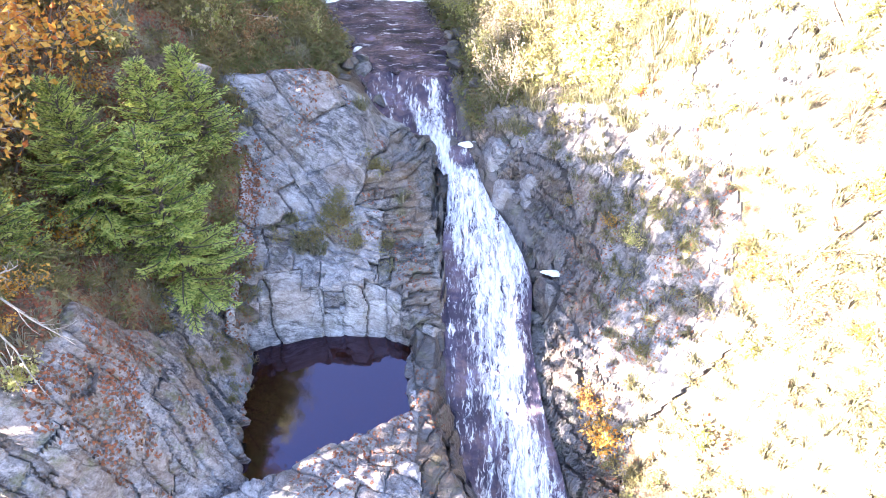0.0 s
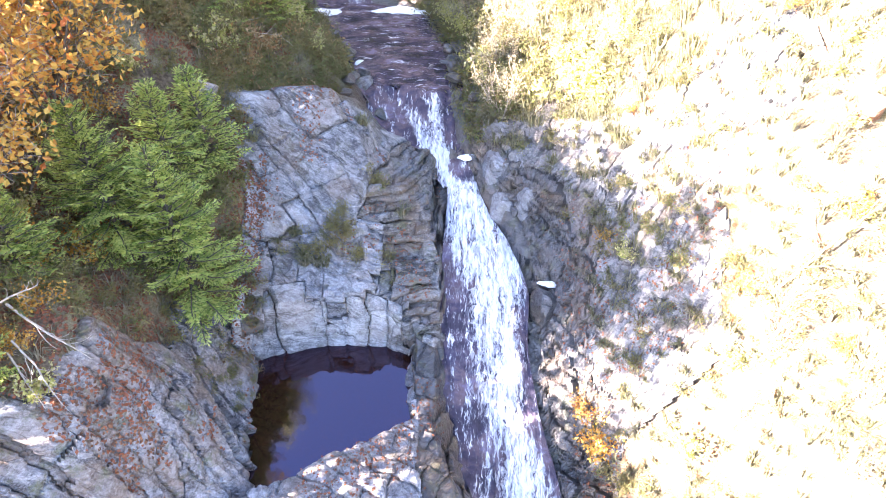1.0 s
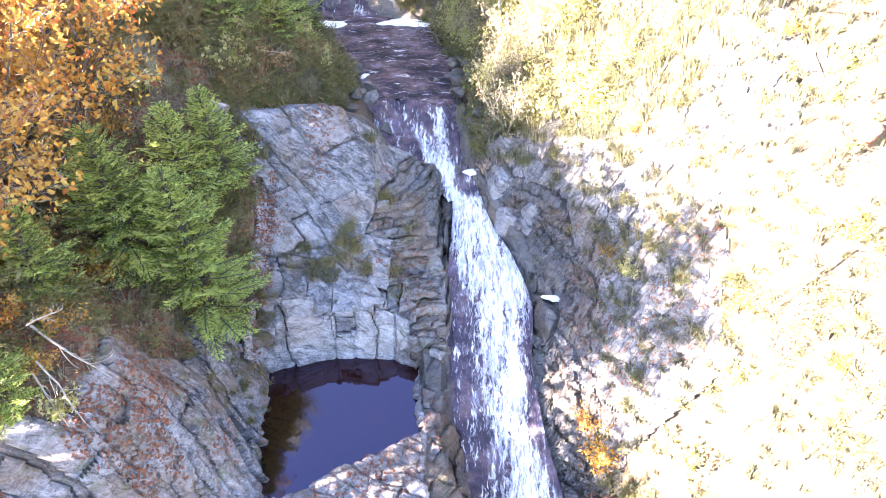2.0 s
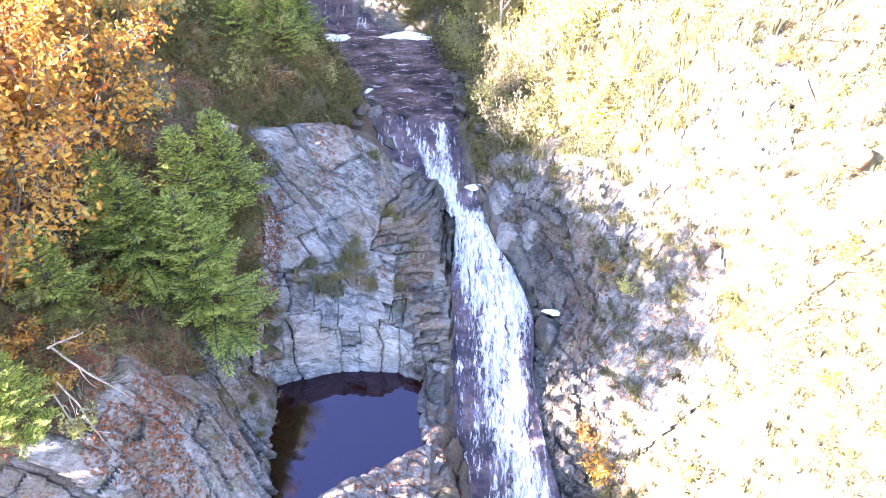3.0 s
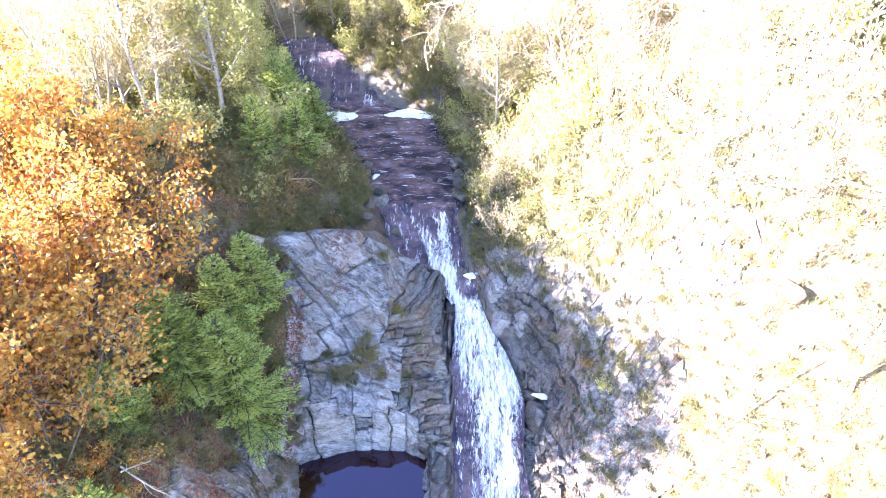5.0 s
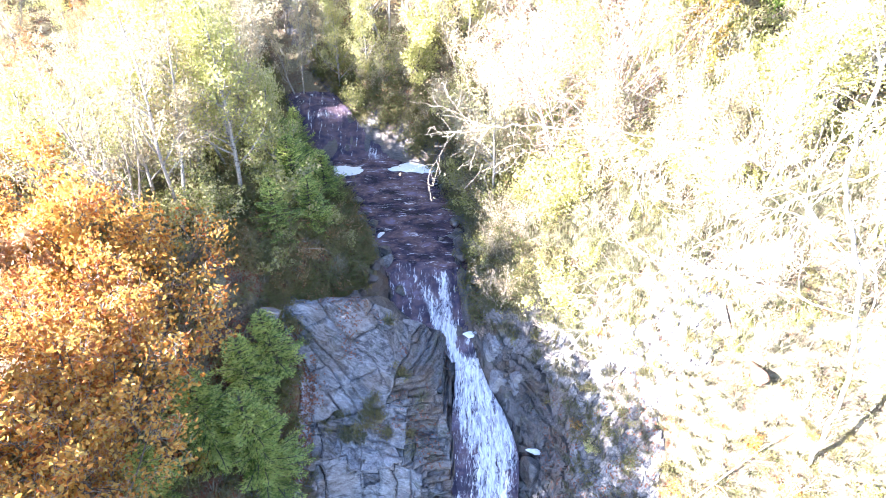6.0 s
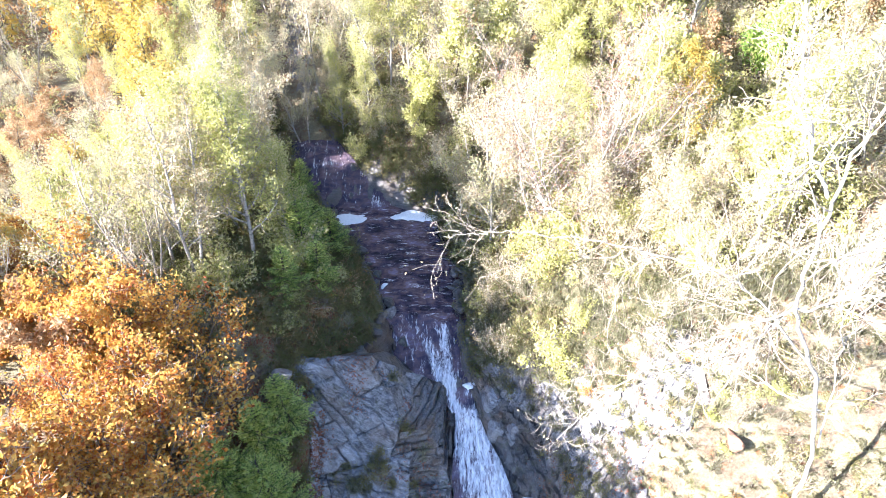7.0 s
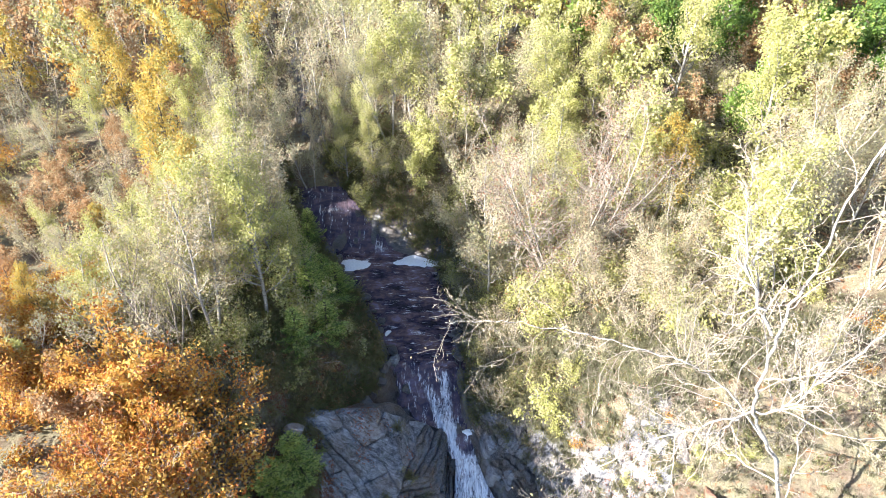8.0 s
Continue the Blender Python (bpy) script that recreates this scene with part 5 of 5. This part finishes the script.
boulder("boulder", "wet flat stone in the shallow stream", -1.9, 23.2, 3.68, (0.8, 0.35, 0.12), 7, ROCK_WET)
boulder("boulder", "wet flat stone in the shallow stream", -2.9, 24.8, 3.74, (0.7, 0.3, 0.12), 8, ROCK_WET)
boulder("boulder", "wet flat stone in the shallow stream", -0.6, 22.2, 3.62, (0.6, 0.3, 0.12), 9, ROCK_WET)
boulder("boulder", "large upright grey stone above the spruces", -8.0, 16.2, 6.5, (0.6, 0.55, 1.0), 10, ROCK_LEFT)
boulder("boulder", "grey stone half hidden in the bank", -6.3, 15.2, 5.8, (0.6, 0.5, 0.6), 11, ROCK_LEFT)
boulder("boulder", "grey stone at the wood's edge", -13.6, 15.6, 8.6, (1.2, 0.9, 1.2), 12, ROCK)
boulder("boulder", "rusty brown rock jutting from the sunlit slope", 8.4, 11.4, drop(8.4, 11.4)[0].z + 0.2, (0.45, 0.3, 0.38), 16, ROCK_RUST)
boulder("boulder", "dark block dividing the waterfall", 2.75, 12.6, 0.55, (0.5, 0.6, 0.7), 15, ROCK_WET)


g = random.Random(77)
for _ in range(34):
    y = g.uniform(18.2, 28.5)
    near = g.random() < 0.5
    x = float(left_edge(y)) + g.uniform(-0.1, 0.6) if near else float(right_edge(y)) - g.uniform(-0.2, 0.5)
    r = g.uniform(0.12, 0.34)
    boulder("stone", "dark wet stone at the stream's edge", x, y, drop(x, y)[0].z + 0.25 + r * 0.1, (r * 1.3, r, r * 0.7), g.randrange(999), ROCK_WET, group="stones by the stream")


for _ in range(16):
    y = g.uniform(21.2, 27.8)
    x = g.uniform(float(left_edge(y)) + 0.5, float(right_edge(y)) - 0.4)
    r = g.uniform(0.25, 0.6)
    boulder("stone", "low wet ledge of stone breaking the stream", x, y, drop(x, y)[0].z + 0.24, (r * 1.5, r * 0.4, 0.08), g.randrange(999), ROCK_WET, group="stones by the stream").rotation_euler = (0, 0, g.gauss(0.1, 0.25))


def foam_patch(x, y, z, long, wide, turn, seed, label):
    """A raft of froth floating on the water."""
    g = np.random.default_rng(seed)
    rings, sides = 7, 36
    verts, faces = [(0, 0, 0.07)], []
    ripple = 1 + 0.22 * np.sin(np.arange(sides) * 6.283 / sides * 3 + g.uniform(0, 6)) + g.normal(0, 0.09, sides)
    for r in range(1, rings + 1):
        f = r / rings
        for k in range(sides):
            a = k * 6.283 / sides
            verts.append((math.cos(a) * long * f * (1 + (ripple[k] - 1) * f), math.sin(a) * wide * f * (1 + (ripple[k] - 1) * f), 0.07 * (1 - f**4) + g.normal(0, 0.008) - 0.02 * (r == rings)))
    faces += [(0, 1 + k, 1 + (k + 1) % sides) for k in range(sides)]
    for r in range(rings - 1):
        faces += [(1 + r * sides + k, 1 + (r + 1) * sides + k, 1 + (r + 1) * sides + (k + 1) % sides, 1 + r * sides + (k + 1) % sides) for k in range(sides)]
    ob = part("foam_patch", mesh("foam_patch", verts, faces, True), FOAM)
    ob.location, ob.rotation_euler = (x, y, z), (0, 0, turn)
    return tagged(ob, label, "foam", "foam rafts")


foam_patch(-1.75, 28.05, 3.95, 1.25, 0.52, -0.08, 1, "long white raft of froth under the far bank")
foam_patch(-5.3, 27.75, 3.95, 0.85, 0.55, 0.1, 2, "white raft of froth under the little cascade")
foam_patch(0.80, 17.45, 2.66, 0.32, 0.16, 0.2, 3, "small white froth patch beside the chute")
foam_patch(3.0, 13.15, 1.06, 0.30, 0.12, -0.1, 4, "small white froth patch beside the waterfall")
foam_patch(-3.0, 21.3, 3.62, 0.25, 0.14, 0.4, 5, "little fleck of froth in the stream")
foam_patch(-3.1, 22.6, 3.74, 0.22, 0.12, 0.9, 6, "little fleck of froth in the stream")


def leaning_birch():
    """The big bare tree whose limbs reach over the gorge."""
    g = np.random.default_rng(41)
    thing = tagged(new("leaning_birch"), "large bare birch leaning over the gorge, with long crooked limbs", "tree")

    def bent(points, thick, thin):
        t = np.linspace(0, len(points) - 1, 8 * (len(points) - 1) + 1)
        pts = np.stack([np.interp(t, range(len(points)), [q[k] for q in points]) for k in range(3)], 1)
        smooth = pts.copy()
        for _ in range(6):
            smooth[1:-1] = (smooth[:-2] + smooth[1:-1] * 2 + smooth[2:]) / 4
        smooth[1:-1] += g.normal(0, 0.035, smooth[1:-1].shape)
        return smooth, np.linspace(thick, thin, len(t))

    trunk = bent([(9.7, 9.7, 5.6), (9.1, 9.4, 9.5), (7.9, 9.1, 12.8), (6.25, 8.7, 15.3), (5.75, 8.24, 18.2), (5.9, 8.2, 20.2), (6.3, 8.5, 23.5)], 0.06, 0.012)
    limbs = [
        bent([(7.9, 9.1, 12.8), (6.83, 10.65, 13.9), (5.78, 10.76, 14.6), (3.0, 12.0, 14.6), (1.0, 12.7, 14.3), (-0.32, 13.1, 13.8)], 0.035, 0.008),
        bent([(6.25, 8.7, 15.3), (7.0, 8.5, 15.7), (8.4, 8.9, 17.6), (9.8, 9.3, 19.5)], 0.035, 0.010),
        bent([(6.25, 8.7, 15.3), (4.6, 9.2, 13.6), (3.4, 9.3, 12.3), (2.2, 8.6, 11.4)], 0.03, 0.008),
        bent([(6.2, 8.8, 15.0), (6.3, 9.6, 13.2), (6.4, 10.6, 12.0)], 0.026, 0.007),
        bent([(5.65, 8.24, 18.2), (4.9, 8.6, 19.5), (4.6, 8.9, 21.4)], 0.04, 0.010),
        bent([(8.4, 9.2, 11.6), (7.2, 11.5, 10.6), (6.5, 13.0, 9.8), (5.6, 13.8, 9.6)], 0.03, 0.008),
        bent([(9.0, 9.3, 10.0), (9.6, 11.0, 12.4), (9.2, 12.6, 14.6)], 0.03, 0.008),
    ]
    part("trunk", mesh("trunk", *tubes([trunk], 9), True), BIRCH, thing)
    twigs = []
    for path in limbs:
        part("limb", mesh("limb", *tubes([(path[0], path[1] * 0.8)], 6), True), BIRCH, thing)
        side = branch_out(g, path, 20, 0.8, 0.30, 0.12, 0.04, 0.5, 6)
        twigs += side
        for s in side:
            twigs += branch_out(g, s, 8, 0.8, 0.5, 0.2, 0.03, 0.5, 4)
    for s in branch_out(g, (trunk[0][24:], trunk[1][24:]), 14, 0.8, 0.25, 0.1, 0.05, 0.4, 6):
        twigs.append(s)
        twigs += branch_out(g, s, 6, 0.8, 0.5, 0.2, 0.03, 0.5, 4)
    tagged(part("twigwork", mesh("twigwork", *tubes([(p, np.maximum(r, 0.0045)) for p, r in twigs], 3)), TWIG, thing), kind="stuff")
    tagged(part("crown", mesh("crown", *leafage(g, twigs, 1500, 0.08)), PALE, thing), kind="stuff")
    return thing


leaning_birch()


def dead_branch(name, label, paths, seed):
    g = np.random.default_rng(seed)
    thing = tagged(new(name), label, "branch")
    twigs = []
    for k, (a, b, thick) in enumerate(paths):
        a, b = np.array(a, float), np.array(b, float)
        path = limb(g, a, unit(b - a), np.linalg.norm(b - a), thick, 0.12, 0.0, 8)
        part("limb", mesh("limb", *tubes([path], 5), True), DEADWOOD, thing)
        twigs += branch_out(g, path, 7, 0.7, 0.35, 0.2, 0.0, 0.35, 4)
    tagged(part("twigwork", mesh("twigwork", *tubes([(p, np.maximum(r, 0.005)) for p, r in twigs], 3)), DEADWOOD, thing), kind="stuff")
    return thing


dead_branch("dead_branch", "bleached dead branch hanging over the rock bank", [((-7.6, 7.9, 5.2), (-6.3, 7.5, 4.2), 0.026), ((-7.3, 7.5, 5.6), (-6.6, 7.6, 6.0), 0.022), ((-7.5, 7.3, 4.6), (-6.9, 6.7, 3.8), 0.022), ((-7.4, 7.4, 4.8), (-6.4, 6.9, 3.9), 0.022)], 51)
dead_branch("dead_branch", "thin fallen branch lying across the heather", [((-7.2, 17.6, 7.3), (-4.9, 18.6, 5.9), 0.022)], 52)
# A branch shape added in place of a dark ledge of brown soil.
dead_branch("fallen_branch", "thin branch shape for the brown soil ledge on the sunlit slope", [((6.9, 9.6, 4.0), (9.2, 10.6, 6.0), 0.03)], 53)
